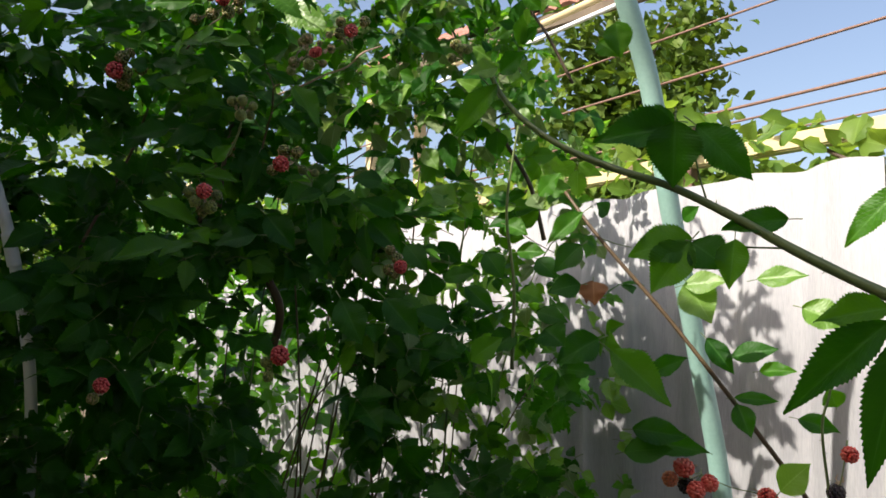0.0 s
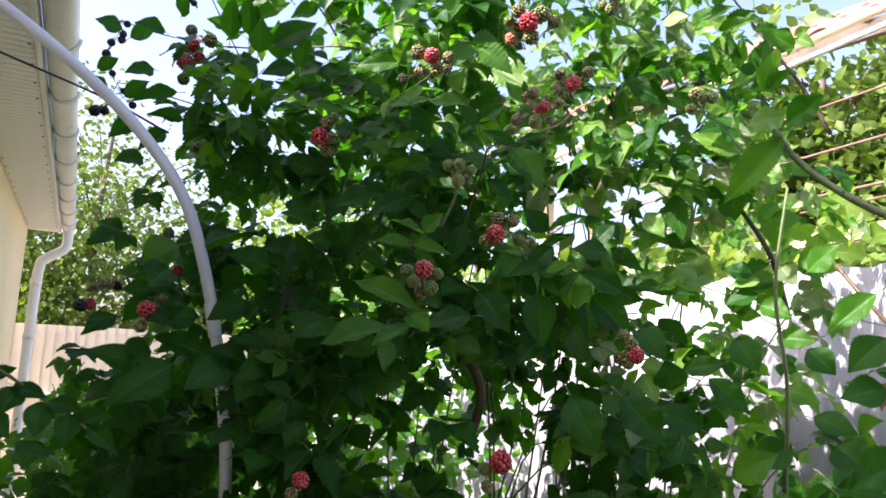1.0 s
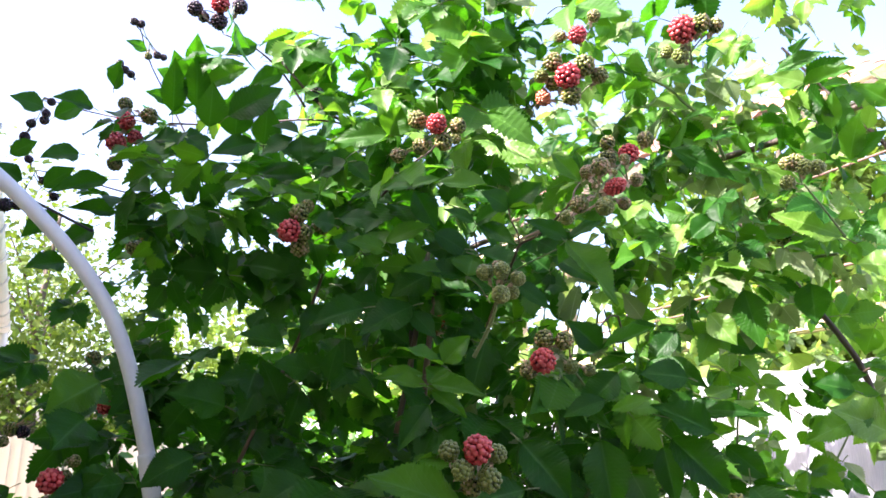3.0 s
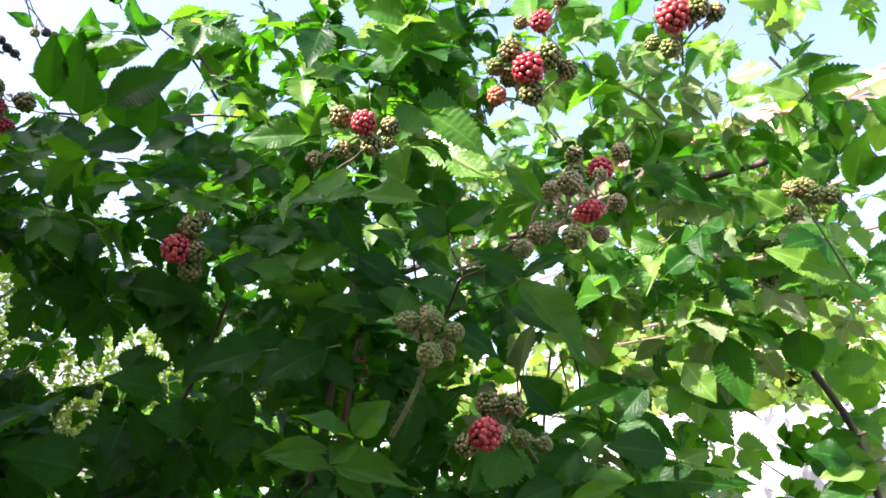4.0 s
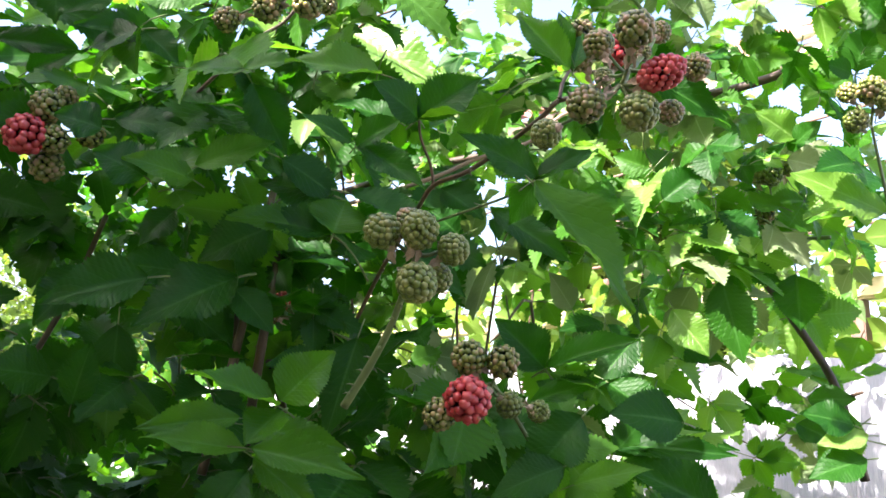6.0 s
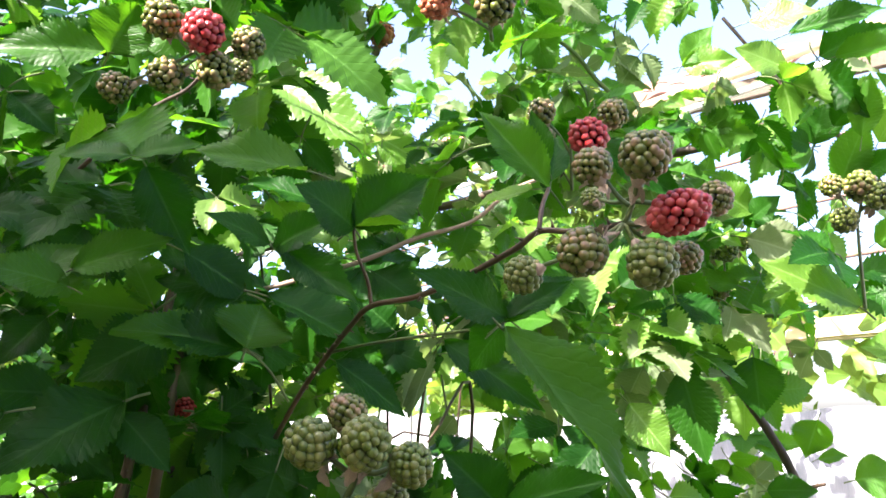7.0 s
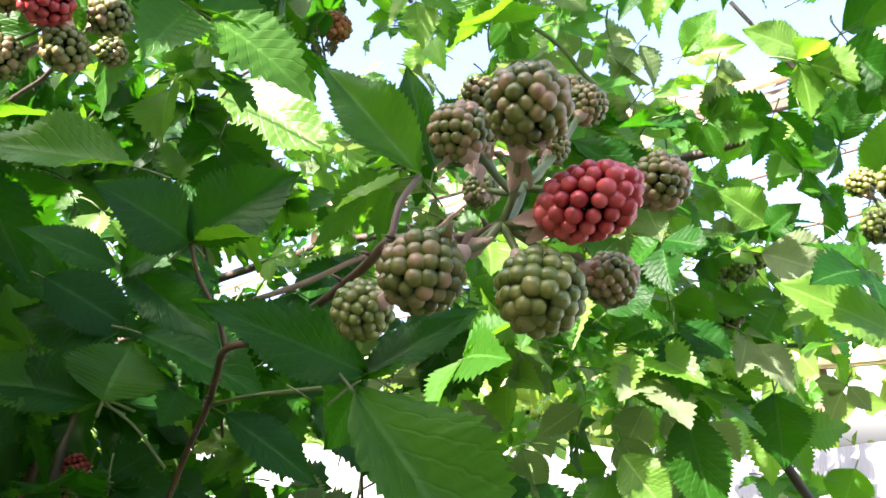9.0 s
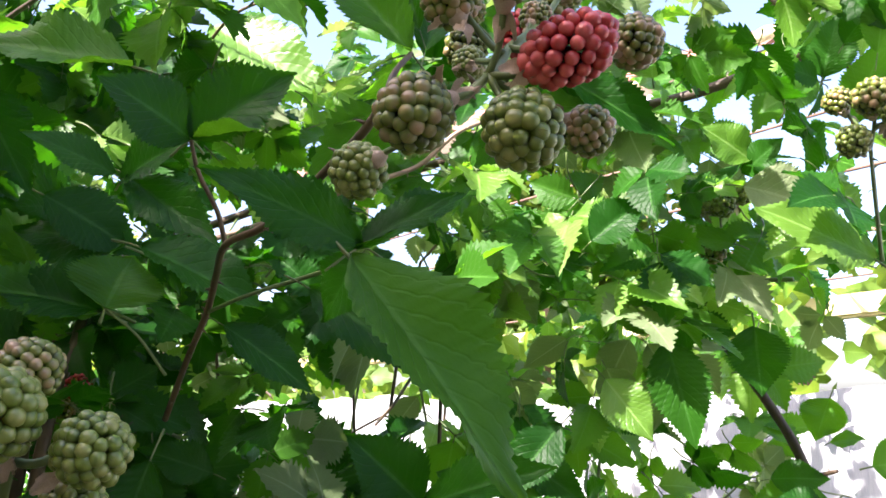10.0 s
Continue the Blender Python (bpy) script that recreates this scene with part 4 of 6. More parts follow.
blade((0.479, 1.284, 1.946), (0.509, 1.254, 1.977), 0.036, (-0.41, -0.88, 0.23), 0)
blade((0.481, 1.286, 1.946), (0.494, 1.249, 1.947), 0.016, (-0.13, -0.31, 0.94), 1)
blade((0.459, 1.302, 1.979), (0.401, 1.336, 1.989), 0.034, (-0.16, -0.88, 0.45), 1)
blade((0.503, 1.193, 1.888), (0.449, 1.196, 1.906), 0.024, (-0.70, -0.65, 0.29), 0)
blade((0.509, 1.201, 1.887), (0.505, 1.223, 1.865), 0.023, (-0.46, -0.72, 0.53), 0)
blade((0.496, 1.189, 1.882), (0.526, 1.137, 1.810), 0.045, (-0.05, -1.07, 0.40), 1)
blade((0.501, 1.193, 1.886), (0.551, 1.187, 1.917), 0.018, (-0.50, -0.61, 0.61), 0)
blade((0.494, 1.427, 1.892), (0.507, 1.430, 1.928), 0.057, (-0.25, -0.83, 0.49), 1)
blade((0.494, 1.432, 1.891), (0.439, 1.463, 1.909), 0.049, (-0.17, -0.79, 0.60), 0)
blade((0.516, 1.473, 1.939), (0.457, 1.505, 1.953), 0.058, (-0.21, -0.87, 0.46), 0)
blade((0.512, 1.433, 1.931), (0.573, 1.389, 1.900), 0.048, (-0.29, -0.69, 0.66), 0)
blade((0.556, 1.410, 1.886), (0.606, 1.384, 1.850), 0.032, (-0.39, -0.74, 0.55), 0)
blade((0.556, 1.440, 2.013), (0.511, 1.472, 2.031), 0.035, (-0.27, -0.76, 0.59), 0)
blade((0.715, 1.842, 2.325), (0.791, 1.691, 2.211), 0.108, (-0.6, -0.7, 0.22), 2)
blade((0.812, 1.700, 2.217), (0.852, 1.662, 2.188), 0.061, (-0.56, -0.83, 0.05), 2)
blade((0.662, 1.485, 2.064), (0.701, 1.455, 2.074), 0.023, (-0.35, -0.53, 0.78), 2)
# green cluster
cluster((0.403, 1.177, 1.815), [
    ((0.385, 1.172, 1.833), 0.0088, GREEN, 1.0),
    ((0.397, 1.159, 1.833), 0.0087, GREEN, 1.15),
    ((0.414, 1.156, 1.826), 0.0078, GREEN, 1.0),
    ((0.394, 1.156, 1.808), 0.0096, GREEN, 1.0),
    ((0.407, 1.183, 1.843), 0.0075, DUSKY, 1.0),
    ((0.415, 1.169, 1.814), 0.0073, GREEN, 1.0),
], True)
stem([(0.397, 1.221, 1.753), (0.403, 1.208, 1.773), (0.406, 1.194, 1.793), (0.405, 1.179, 1.814)], 0.0022, 0.0016, GREEN_CANE)
# lower red cluster
cluster((0.541, 1.279, 1.770), [
    ((0.507, 1.260, 1.759), 0.0155, RED, 1.0),
    ((0.518, 1.273, 1.786), 0.0121, DUSKY, 1.0),
    ((0.538, 1.262, 1.784), 0.0116, DUSKY, 1.0),
    ((0.499, 1.279, 1.749), 0.0113, DUSKY, 1.0),
    ((0.557, 1.277, 1.756), 0.0096, GREEN, 1.0),
    ((0.578, 1.270, 1.752), 0.0083, GREEN, 1.0),
], False)
stem([(0.603, 1.297, 1.720), (0.574, 1.288, 1.746), (0.546, 1.281, 1.770)], 0.0018, 0.0014, GREEN_CANE)
blade((0.640, 1.324, 1.786), (0.662, 1.252, 1.811), 0.033, (-0.58, -0.51, 0.63), 0)
blade((0.638, 1.326, 1.786), (0.597, 1.336, 1.824), 0.043, (-0.64, -0.67, 0.38), 0)
blade((0.647, 1.331, 1.783), (0.646, 1.272, 1.775), 0.020, (-0.29, -0.26, 0.92), 1)
blade((0.732, 1.341, 1.778), (0.748, 1.284, 1.740), 0.041, (-0.64, -0.50, 0.59), 0)
blade((0.523, 1.258, 1.884), (0.553, 1.212, 1.849), 0.026, (-0.62, -0.63, 0.47), 0)
blade((0.501, 1.194, 1.886), (0.527, 1.173, 1.908), 0.015, (-0.67, -0.62, 0.40), 0)
# upper left cluster and its leaves
cluster((0.457, 1.436, 2.097), [
    ((0.433, 1.398, 2.097), 0.0148, RED, 1.1),
    ((0.464, 1.394, 2.098), 0.0123, DUSKY, 1.0),
    ((0.447, 1.404, 2.075), 0.0135, DUSKY, 1.0),
    ((0.422, 1.428, 2.072), 0.0128, DUSKY, 1.0),
    ((0.398, 1.453, 2.064), 0.0116, DUSKY, 1.0),
    ((0.414, 1.422, 2.109), 0.0139, DUSKY, 1.0),
    ((0.476, 1.428, 2.095), 0.0095, DUSKY, 1.0),
], False)
stem([(0.397, 1.585, 2.014), (0.410, 1.529, 2.037), (0.435, 1.484, 2.070), (0.447, 1.451, 2.078), (0.455, 1.432, 2.095)], 0.002, 0.0014, CANE)
blade((0.418, 1.550, 2.137), (0.335, 1.594, 2.135), 0.044, (-0.24, -0.97, 0.11), 1)
blade((0.420, 1.550, 2.136), (0.432, 1.531, 2.182), 0.052, (-0.31, -0.92, -0.25), 1)
blade((0.393, 1.393, 1.997), (0.358, 1.414, 2.000), 0.024, (-0.26, -0.78, 0.57), 1)
blade((0.394, 1.393, 1.996), (0.426, 1.373, 2.012), 0.023, (-0.32, -0.77, 0.56), 1)
blade((0.421, 1.445, 2.011), (0.450, 1.431, 1.952), 0.039, (-0.38, -0.92, -0.06), 0)
blade((0.476, 1.371, 1.952), (0.433, 1.365, 1.966), 0.025, (-0.41, -0.78, 0.48), 0)
blade((0.480, 1.370, 1.950), (0.493, 1.331, 1.966), 0.031, (-0.49, -0.80, 0.36), 0)
blade((0.482, 1.368, 1.951), (0.508, 1.315, 1.911), 0.029, (-0.50, -0.77, 0.39), 0)
blade((0.499, 1.444, 1.894), (0.417, 1.455, 1.911), 0.051, (-0.31, -0.70, 0.64), 1)
blade((0.469, 1.486, 1.967), (0.526, 1.466, 1.937), 0.045, (-0.41, -0.82, 0.40), 0)
blade((0.471, 1.499, 1.907), (0.409, 1.507, 1.874), 0.059, (-0.31, -0.83, 0.46), 0)
blade((0.441, 1.497, 1.857), (0.356, 1.485, 1.815), 0.061, (-0.24, -0.76, 0.60), 0)
blade((0.440, 1.499, 1.848), (0.466, 1.468, 1.813), 0.036, (-0.33, -0.79, 0.52), 0)
blade((0.370, 1.584, 1.817), (0.370, 1.583, 1.744), 0.040, (-0.22, -0.97, 0.13), 0)
blade((0.399, 1.534, 1.840), (0.450, 1.518, 1.803), 0.040, (-0.27, -0.80, 0.53), 0)
blade((0.351, 1.472, 1.923), (0.314, 1.476, 1.939), 0.050, (-0.19, -0.89, 0.41), 0)
blade((0.358, 1.492, 1.923), (0.398, 1.470, 1.963), 0.038, (-0.22, -0.76, 0.62), 1)
blade((0.353, 1.549, 2.080), (0.308, 1.586, 2.063), 0.044, (-0.15, -0.82, 0.56), 0)
blade((0.356, 1.549, 2.079), (0.384, 1.531, 2.052), 0.032, (-0.23, -0.93, 0.30), 0)
blade((0.320, 1.491, 1.960), (0.287, 1.494, 1.967), 0.042, (-0.14, -0.91, 0.38), 0)
blade((0.393, 1.526, 1.914), (0.363, 1.519, 1.880), 0.030, (-0.23, -0.86, 0.46), 0)
blade((0.399, 1.299, 1.755), (0.420, 1.279, 1.785), 0.036, (-0.41, -0.80, 0.44), 1)
blade((0.398, 1.300, 1.752), (0.345, 1.301, 1.773), 0.029, (-0.20, -0.50, 0.84), 1)
blade((0.399, 1.299, 1.749), (0.373, 1.286, 1.734), 0.029, (-0.21, -0.48, 0.85), 1)
# sunlit side
blade((0.937, 1.354, 1.897), (0.935, 1.332, 1.807), 0.055, (-0.84, -0.51, 0.18), 0)
blade((0.936, 1.355, 1.899), (0.903, 1.396, 1.933), 0.039, (-0.63, -0.42, 0.66), 1)
blade((0.902, 1.395, 1.864), (0.917, 1.360, 1.813), 0.045, (-0.77, -0.53, 0.35), 2)
blade((0.946, 1.185, 1.942), (0.873, 1.230, 1.981), 0.059, (-0.78, -0.34, 0.53), 2)
blade((0.943, 1.195, 1.940), (0.884, 1.228, 1.941), 0.021, (-0.10, -0.04, 0.99), 1)
blade((1.023, 1.168, 1.903), (0.990, 1.197, 1.916), 0.049, (-0.83, -0.29, 0.47), 2)
blade((1.199, 1.339, 1.745), (1.133, 1.405, 1.741), 0.057, (-0.73, -0.36, 0.58), 1)
blade((1.199, 1.339, 1.742), (1.155, 1.377, 1.690), 0.057, (-0.81, -0.38, 0.45), 1)
blade((1.184, 1.323, 1.850), (1.169, 1.336, 1.808), 0.048, (-0.85, -0.38, 0.37), 1)
blade((1.183, 1.328, 1.805), (1.187, 1.294, 1.814), 0.028, (-0.51, -0.22, 0.83), 1)
blade((1.188, 1.292, 1.783), (1.206, 1.243, 1.793), 0.056, (-0.86, -0.32, 0.40), 1)
blade((0.499, 1.171, 1.945), (0.500, 1.213, 1.948), 0.018, (-0.58, -0.58, 0.57), 2)
blade((1.000, 1.388, 2.175), (0.983, 1.380, 2.217), 0.061, (-0.84, -0.52, -0.16), 2)
blade((1.003, 1.351, 2.163), (1.006, 1.283, 2.178), 0.044, (-0.85, -0.44, 0.29), 1)
blade((0.984, 1.350, 2.248), (0.995, 1.291, 2.240), 0.041, (-0.88, -0.47, -0.03), 2)
blade((0.983, 1.349, 2.250), (0.983, 1.311, 2.285), 0.038, (-0.87, -0.48, -0.05), 1)
blade((0.951, 1.443, 2.245), (0.886, 1.472, 2.267), 0.046, (-0.67, -0.53, 0.52), 2)
blade((1.044, 1.244, 2.132), (1.010, 1.286, 2.113), 0.051, (-0.86, -0.38, 0.32), 1)
blade((1.044, 1.240, 2.135), (1.032, 1.216, 2.185), 0.051, (-0.92, -0.36, -0.14), 0)
blade((1.057, 1.283, 2.171), (1.023, 1.326, 2.147), 0.038, (-0.74, -0.36, 0.56), 2)
blade((1.035, 1.334, 1.994), (0.984, 1.377, 2.009), 0.043, (-0.68, -0.39, 0.62), 1)
blade((0.845, 1.359, 1.972), (0.863, 1.320, 2.003), 0.043, (-0.81, -0.55, 0.19), 0)
cluster((0.822, 1.139, 1.983), [
    ((0.797, 1.126, 2.004), 0.0115, DUSKY, 1.0),
    ((0.799, 1.115, 1.994), 0.0104, GREEN, 1.0),
    ((0.809, 1.105, 1.992), 0.0100, GREEN, 1.0),
    ((0.795, 1.138, 1.981), 0.0099, GREEN, 1.0),
    ((0.808, 1.148, 2.012), 0.0089, DUSKY, 1.0),
], False)
stem([(0.948, 1.181, 1.941), (0.885, 1.160, 1.965), (0.826, 1.140, 1.985)], 0.0016, 0.0012, GREEN_CANE)
cluster((1.071, 1.365, 2.020), [
    ((1.031, 1.362, 2.040), 0.0140, GREEN, 1.0),
    ((1.041, 1.346, 2.036), 0.0133, GREEN, 1.0),
    ((1.065, 1.337, 2.051), 0.0122, GREEN, 1.0),
    ((1.061, 1.371, 1.997), 0.0143, DUSKY, 1.0),
], False)
cluster((0.745, 1.634, 2.267), [
    ((0.727, 1.588, 2.290), 0.0165, ORANGE, 1.0),
    ((0.701, 1.600, 2.281), 0.0128, GREEN, 1.0),
    ((0.717, 1.615, 2.262), 0.0107, GREEN, 1.0),
    ((0.722, 1.590, 2.312), 0.0145, GREEN, 1.0),
    ((0.700, 1.609, 2.309), 0.0108, GREEN, 1.0),
], False)
cluster((0.680, 1.706, 2.283), [
    ((0.660, 1.678, 2.305), 0.0104, GREEN, 1.0),
], False)
cluster((0.580, 1.272, 2.094), [
    ((0.540, 1.233, 2.115), 0.0173, RED, 1.0),
    ((0.559, 1.224, 2.130), 0.0144, DUSKY, 1.0),
    ((0.525, 1.243, 2.136), 0.0129, DUSKY, 1.0),
    ((0.583, 1.225, 2.122), 0.0115, DUSKY, 1.0),
    ((0.516, 1.258, 2.122), 0.0099, GREEN, 1.0),
    ((0.525, 1.268, 2.097), 0.0106, ORANGE, 1.0),
    ((0.549, 1.240, 2.094), 0.0135, DUSKY, 1.0),
    ((0.536, 1.261, 2.117), 0.0107, DUSKY, 1.0),
], False)
cluster((0.666, 1.149, 2.115), [
    ((0.626, 1.120, 2.141), 0.0167, RED, 1.1),
    ((0.640, 1.104, 2.144), 0.0118, DUSKY, 1.0),
    ((0.659, 1.100, 2.144), 0.0098, DUSKY, 1.0),
    ((0.633, 1.133, 2.115), 0.0104, GREEN, 1.0),
    ((0.626, 1.148, 2.126), 0.0084, GREEN, 1.0),
], False)
cluster((0.648, 1.262, 2.000), [
    ((0.627, 1.231, 2.025), 0.0135, RED, 1.0),
    ((0.655, 1.230, 2.049), 0.0113, DUSKY, 1.0),
    ((0.622, 1.268, 2.030), 0.0125, DUSKY, 1.0),
    ((0.622, 1.266, 2.052), 0.0107, DUSKY, 1.0),
], False)
cluster((0.609, 1.293, 2.212), [
    ((0.591, 1.278, 2.211), 0.0133, RED, 1.0),
    ((0.613, 1.269, 2.241), 0.0095, DUSKY, 1.0),
    ((0.572, 1.292, 2.211), 0.0086, DUSKY, 1.0),
], False)
cluster((0.316, 1.074, 1.627), [
    ((0.306, 1.039, 1.661), 0.0115, RED, 1.1),
    ((0.291, 1.058, 1.660), 0.0084, GREEN, 1.0),
    ((0.326, 1.046, 1.658), 0.0080, GREEN, 1.0),
    ((0.296, 1.045, 1.646), 0.0087, GREEN, 1.0),
    ((0.316, 1.040, 1.639), 0.0097, GREEN, 1.0),
    ((0.309, 1.055, 1.634), 0.0085, DUSKY, 1.0),
], False)
blade((0.307, 1.067, 1.617), (0.227, 1.058, 1.646), 0.039, (-0.33, -0.76, 0.56), 1)
blade((0.303, 1.069, 1.608), (0.307, 1.021, 1.591), 0.034, (-0.37, -0.72, 0.58), 1)
blade((0.307, 1.088, 1.593), (0.256, 1.066, 1.577), 0.030, (-0.28, -0.62, 0.73), 1)
blade((0.307, 1.165, 1.593), (0.212, 1.166, 1.573), 0.050, (-0.23, -0.64, 0.73), 1)
cluster((0.296, 1.607, 1.996), [
    ((0.279, 1.585, 1.972), 0.0184, RED, 1.1),
    ((0.292, 1.585, 2.001), 0.0149, DUSKY, 1.0),
    ((0.300, 1.583, 1.972), 0.0135, DUSKY, 1.0),
    ((0.328, 1.585, 1.985), 0.0137, DUSKY, 1.0),
    ((0.307, 1.599, 2.018), 0.0115, DUSKY, 1.0),
    ((0.301, 1.608, 1.954), 0.0151, DUSKY, 1.0),
], False)
cluster((0.017, 1.676, 1.644), [
    ((0.003, 1.635, 1.619), 0.0168, RED, 1.0),
    ((-0.004, 1.645, 1.588), 0.0118, DUSKY, 1.0),
    ((0.019, 1.656, 1.624), 0.0085, DUSKY, 1.0),
    ((0.028, 1.665, 1.643), 0.0086, DUSKY, 1.0),
], False)
cluster((-0.094, 1.771, 1.646), [
    ((-0.112, 1.749, 1.624), 0.0130, BLACK, 1.0),
    ((-0.097, 1.751, 1.628), 0.0111, RED, 1.0),
    ((-0.081, 1.772, 1.668), 0.0103, DUSKY, 1.0),
    ((-0.092, 1.771, 1.663), 0.0094, DUSKY, 1.0),
    ((-0.068, 1.772, 1.668), 0.0085, DUSKY, 1.0),
], False)
cluster((0.047, 1.960, 2.281), [
    ((0.041, 1.941, 2.250), 0.0172, RED, 1.0),
    ((0.028, 1.947, 2.207), 0.0194, RED, 1.0),
    ((0.080, 1.943, 2.268), 0.0174, DUSKY, 1.0),
    ((0.059, 1.951, 2.224), 0.0149, RED, 1.0),
    ((0.030, 1.980, 2.177), 0.0150, DUSKY, 1.0),
    ((0.036, 1.956, 2.290), 0.0141, DUSKY, 1.0),
], False)
cluster((0.109, 2.090, 2.088), [
    ((0.083, 2.063, 2.038), 0.0166, DUSKY, 1.0),
    ((0.109, 2.058, 2.055), 0.0166, DUSKY, 1.0),
    ((0.143, 2.063, 2.066), 0.0179, DUSKY, 1.0),
    ((0.119, 2.076, 2.021), 0.0167, DUSKY, 1.0),
    ((0.152, 2.077, 2.047), 0.0144, DUSKY, 1.0),
], False)
cluster((-0.144, 2.412, 2.471), [
    ((-0.171, 2.410, 2.363), 0.0130, BLACK, 1.0),
    ((-0.161, 2.399, 2.394), 0.0118, BLACK, 1.0),
    ((-0.136, 2.406, 2.410), 0.0118, BLACK, 1.0),
    ((-0.156, 2.397, 2.453), 0.0106, BLACK, 1.0),
    ((-0.126, 2.398, 2.456), 0.0106, BLACK, 1.0),
    ((-0.133, 2.400, 2.425), 0.0105, BLACK, 1.0),
], False)
cluster((-0.126, 2.287, 2.244), [
    ((-0.148, 2.261, 2.154), 0.0130, BLACK, 1.0),
    ((-0.170, 2.250, 2.147), 0.0154, BLACK, 1.0),
    ((-0.162, 2.250, 2.217), 0.0095, BLACK, 1.0),
    ((-0.139, 2.250, 2.254), 0.0096, BLACK, 1.0),
    ((-0.083, 2.268, 2.183), 0.0107, BLACK, 1.0),
    ((-0.108, 2.266, 2.216), 0.0096, BLACK, 1.0),
], False)
cluster((0.707, 1.169, 1.595), [
    ((0.686, 1.132, 1.575), 0.0129, RED, 1.0),
    ((0.687, 1.146, 1.591), 0.0110, DUSKY, 1.0),
    ((0.678, 1.155, 1.606), 0.0103, DUSKY, 1.0),
    ((0.680, 1.165, 1.571), 0.0104, DUSKY, 1.0),
    ((0.683, 1.148, 1.563), 0.0096, DUSKY, 1.0),
], False)
cluster((0.454, 1.134, 1.390), [
    ((0.453, 1.106, 1.425), 0.0155, RED, 1.1),
    ((0.438, 1.123, 1.414), 0.0097, GREEN, 1.0),
    ((0.440, 1.118, 1.392), 0.0089, GREEN, 1.0),
], False)
cluster((0.235, 1.361, 1.348), [
    ((0.240, 1.342, 1.367), 0.0137, RED, 1.0),
    ((0.231, 1.361, 1.344), 0.0104, DUSKY, 1.0),
], False)
cluster((1.144, 0.847, 1.224), [
    ((1.088, 0.840, 1.234), 0.0172, BRIGHT, 1.35),
    ((1.071, 0.856, 1.214), 0.0142, ORANGE, 1.0),
    ((1.094, 0.820, 1.199), 0.0162, BRIGHT, 1.2),
    ((1.117, 0.810, 1.210), 0.0153, BRIGHT, 1.2),
    ((1.101, 0.845, 1.201), 0.0154, BLACK, 1.0),
    ((1.174, 0.739, 1.196), 0.0144, BRIGHT, 1.2),
], False)
cluster((1.144, 0.588, 1.313), [
    ((1.125, 0.575, 1.296), 0.0130, BRIGHT, 1.0),
    ((1.125, 0.597, 1.237), 0.0141, BLACK, 1.0),
], False)
cluster((0.603, 1.576, 1.818), [
    ((0.532, 1.603, 1.856), 0.0104, RED, 1.0),
    ((0.531, 1.626, 1.842), 0.0100, DUSKY, 1.0),
], False)
# old canes
stem([(1.112, 1.510, 2.072), (1.120, 1.493, 2.041), (1.146, 1.455, 1.976), (1.175, 1.424, 1.907), (1.197, 1.391, 1.840), (1.209, 1.368, 1.780), (1.230, 1.354, 1.673)], 0.004, 0.006, CANE)
stem([(0.992, 1.481, 2.035), (1.018, 1.464, 1.986), (1.104, 1.430, 1.968), (1.107, 1.361, 1.969), (1.108, 1.314, 1.965)], 0.003, 0.0025, GREEN_CANE)
stem([(1.146, 1.339, 1.781), (1.140, 1.326, 1.776), (1.129, 1.302, 1.781)], 0.003, 0.002, CANE)
stem([(0.729, 2.283, 2.076), (0.845, 2.105, 2.135), (0.923, 1.928, 2.162), (1.001, 1.779, 2.178), (1.075, 1.597, 2.203), (1.116, 1.425, 2.200), (1.138, 1.327, 2.210), (1.160, 1.268, 2.219)], 0.007, 0.0062, CANE)
stem([(1.066, 1.335, 2.337), (1.094, 1.286, 2.241), (1.091, 1.247, 2.183), (1.111, 1.207, 2.110), (1.151, 1.175, 2.007)], 0.0022, 0.004, CANE)
stem([(1.024, 1.343, 2.094), (1.047, 1.310, 2.075), (1.085, 1.273, 2.045)], 0.0018, 0.0015, CANE)
stem([(0.850, 1.475, 2.311), (0.900, 1.446, 2.277), (0.929, 1.435, 2.247), (0.963, 1.419, 2.208), (1.028, 1.451, 2.165)], 0.0024, 0.003, GREEN_CANE)
stem([(0.709, 1.879, 2.284), (0.705, 1.772, 2.301), (0.718, 1.689, 2.295), (0.739, 1.626, 2.286)], 0.0022, 0.0015, RED_CANE)
stem([(0.511, 1.619, 1.711), (0.509, 1.602, 1.773), (0.515, 1.599, 1.842), (0.541, 1.645, 1.910), (0.579, 1.754, 2.002)], 0.0055, 0.004, RED_CANE)
stem([(0.516, 1.695, 1.749), (0.518, 1.685, 1.800), (0.517, 1.683, 1.852)], 0.005, 0.0045, CANE)
stem([(0.619, 1.759, 1.728), (0.598, 1.749, 1.774), (0.576, 1.726, 1.800)], 0.005, 0.0045, CANE)
stem([(0.473, 1.632, 1.682), (0.510, 1.653, 1.828), (0.537, 1.657, 1.993)], 0.005, 0.004, RED_CANE)
stem([(0.223, 1.796, 1.528), (0.280, 1.838, 1.654), (0.367, 1.851, 1.852), (0.397, 1.819, 1.966)], 0.004, 0.003, RED_CANE)
stem([(0.658, 1.652, 1.397), (0.654, 1.605, 1.499), (0.598, 1.596, 1.596)], 0.01, 0.01, CANE)
stem([(0.831, 0.996, 1.399), (0.819, 0.977, 1.541), (0.804, 0.980, 1.673), (0.821, 0.971, 1.819)], 0.0034, 0.002, GREEN_CANE)
stem([(0.119, 2.015, 2.290), (0.241, 1.952, 2.285), (0.368, 1.844, 2.276), (0.463, 1.709, 2.215)], 0.0022, 0.002, CANE)
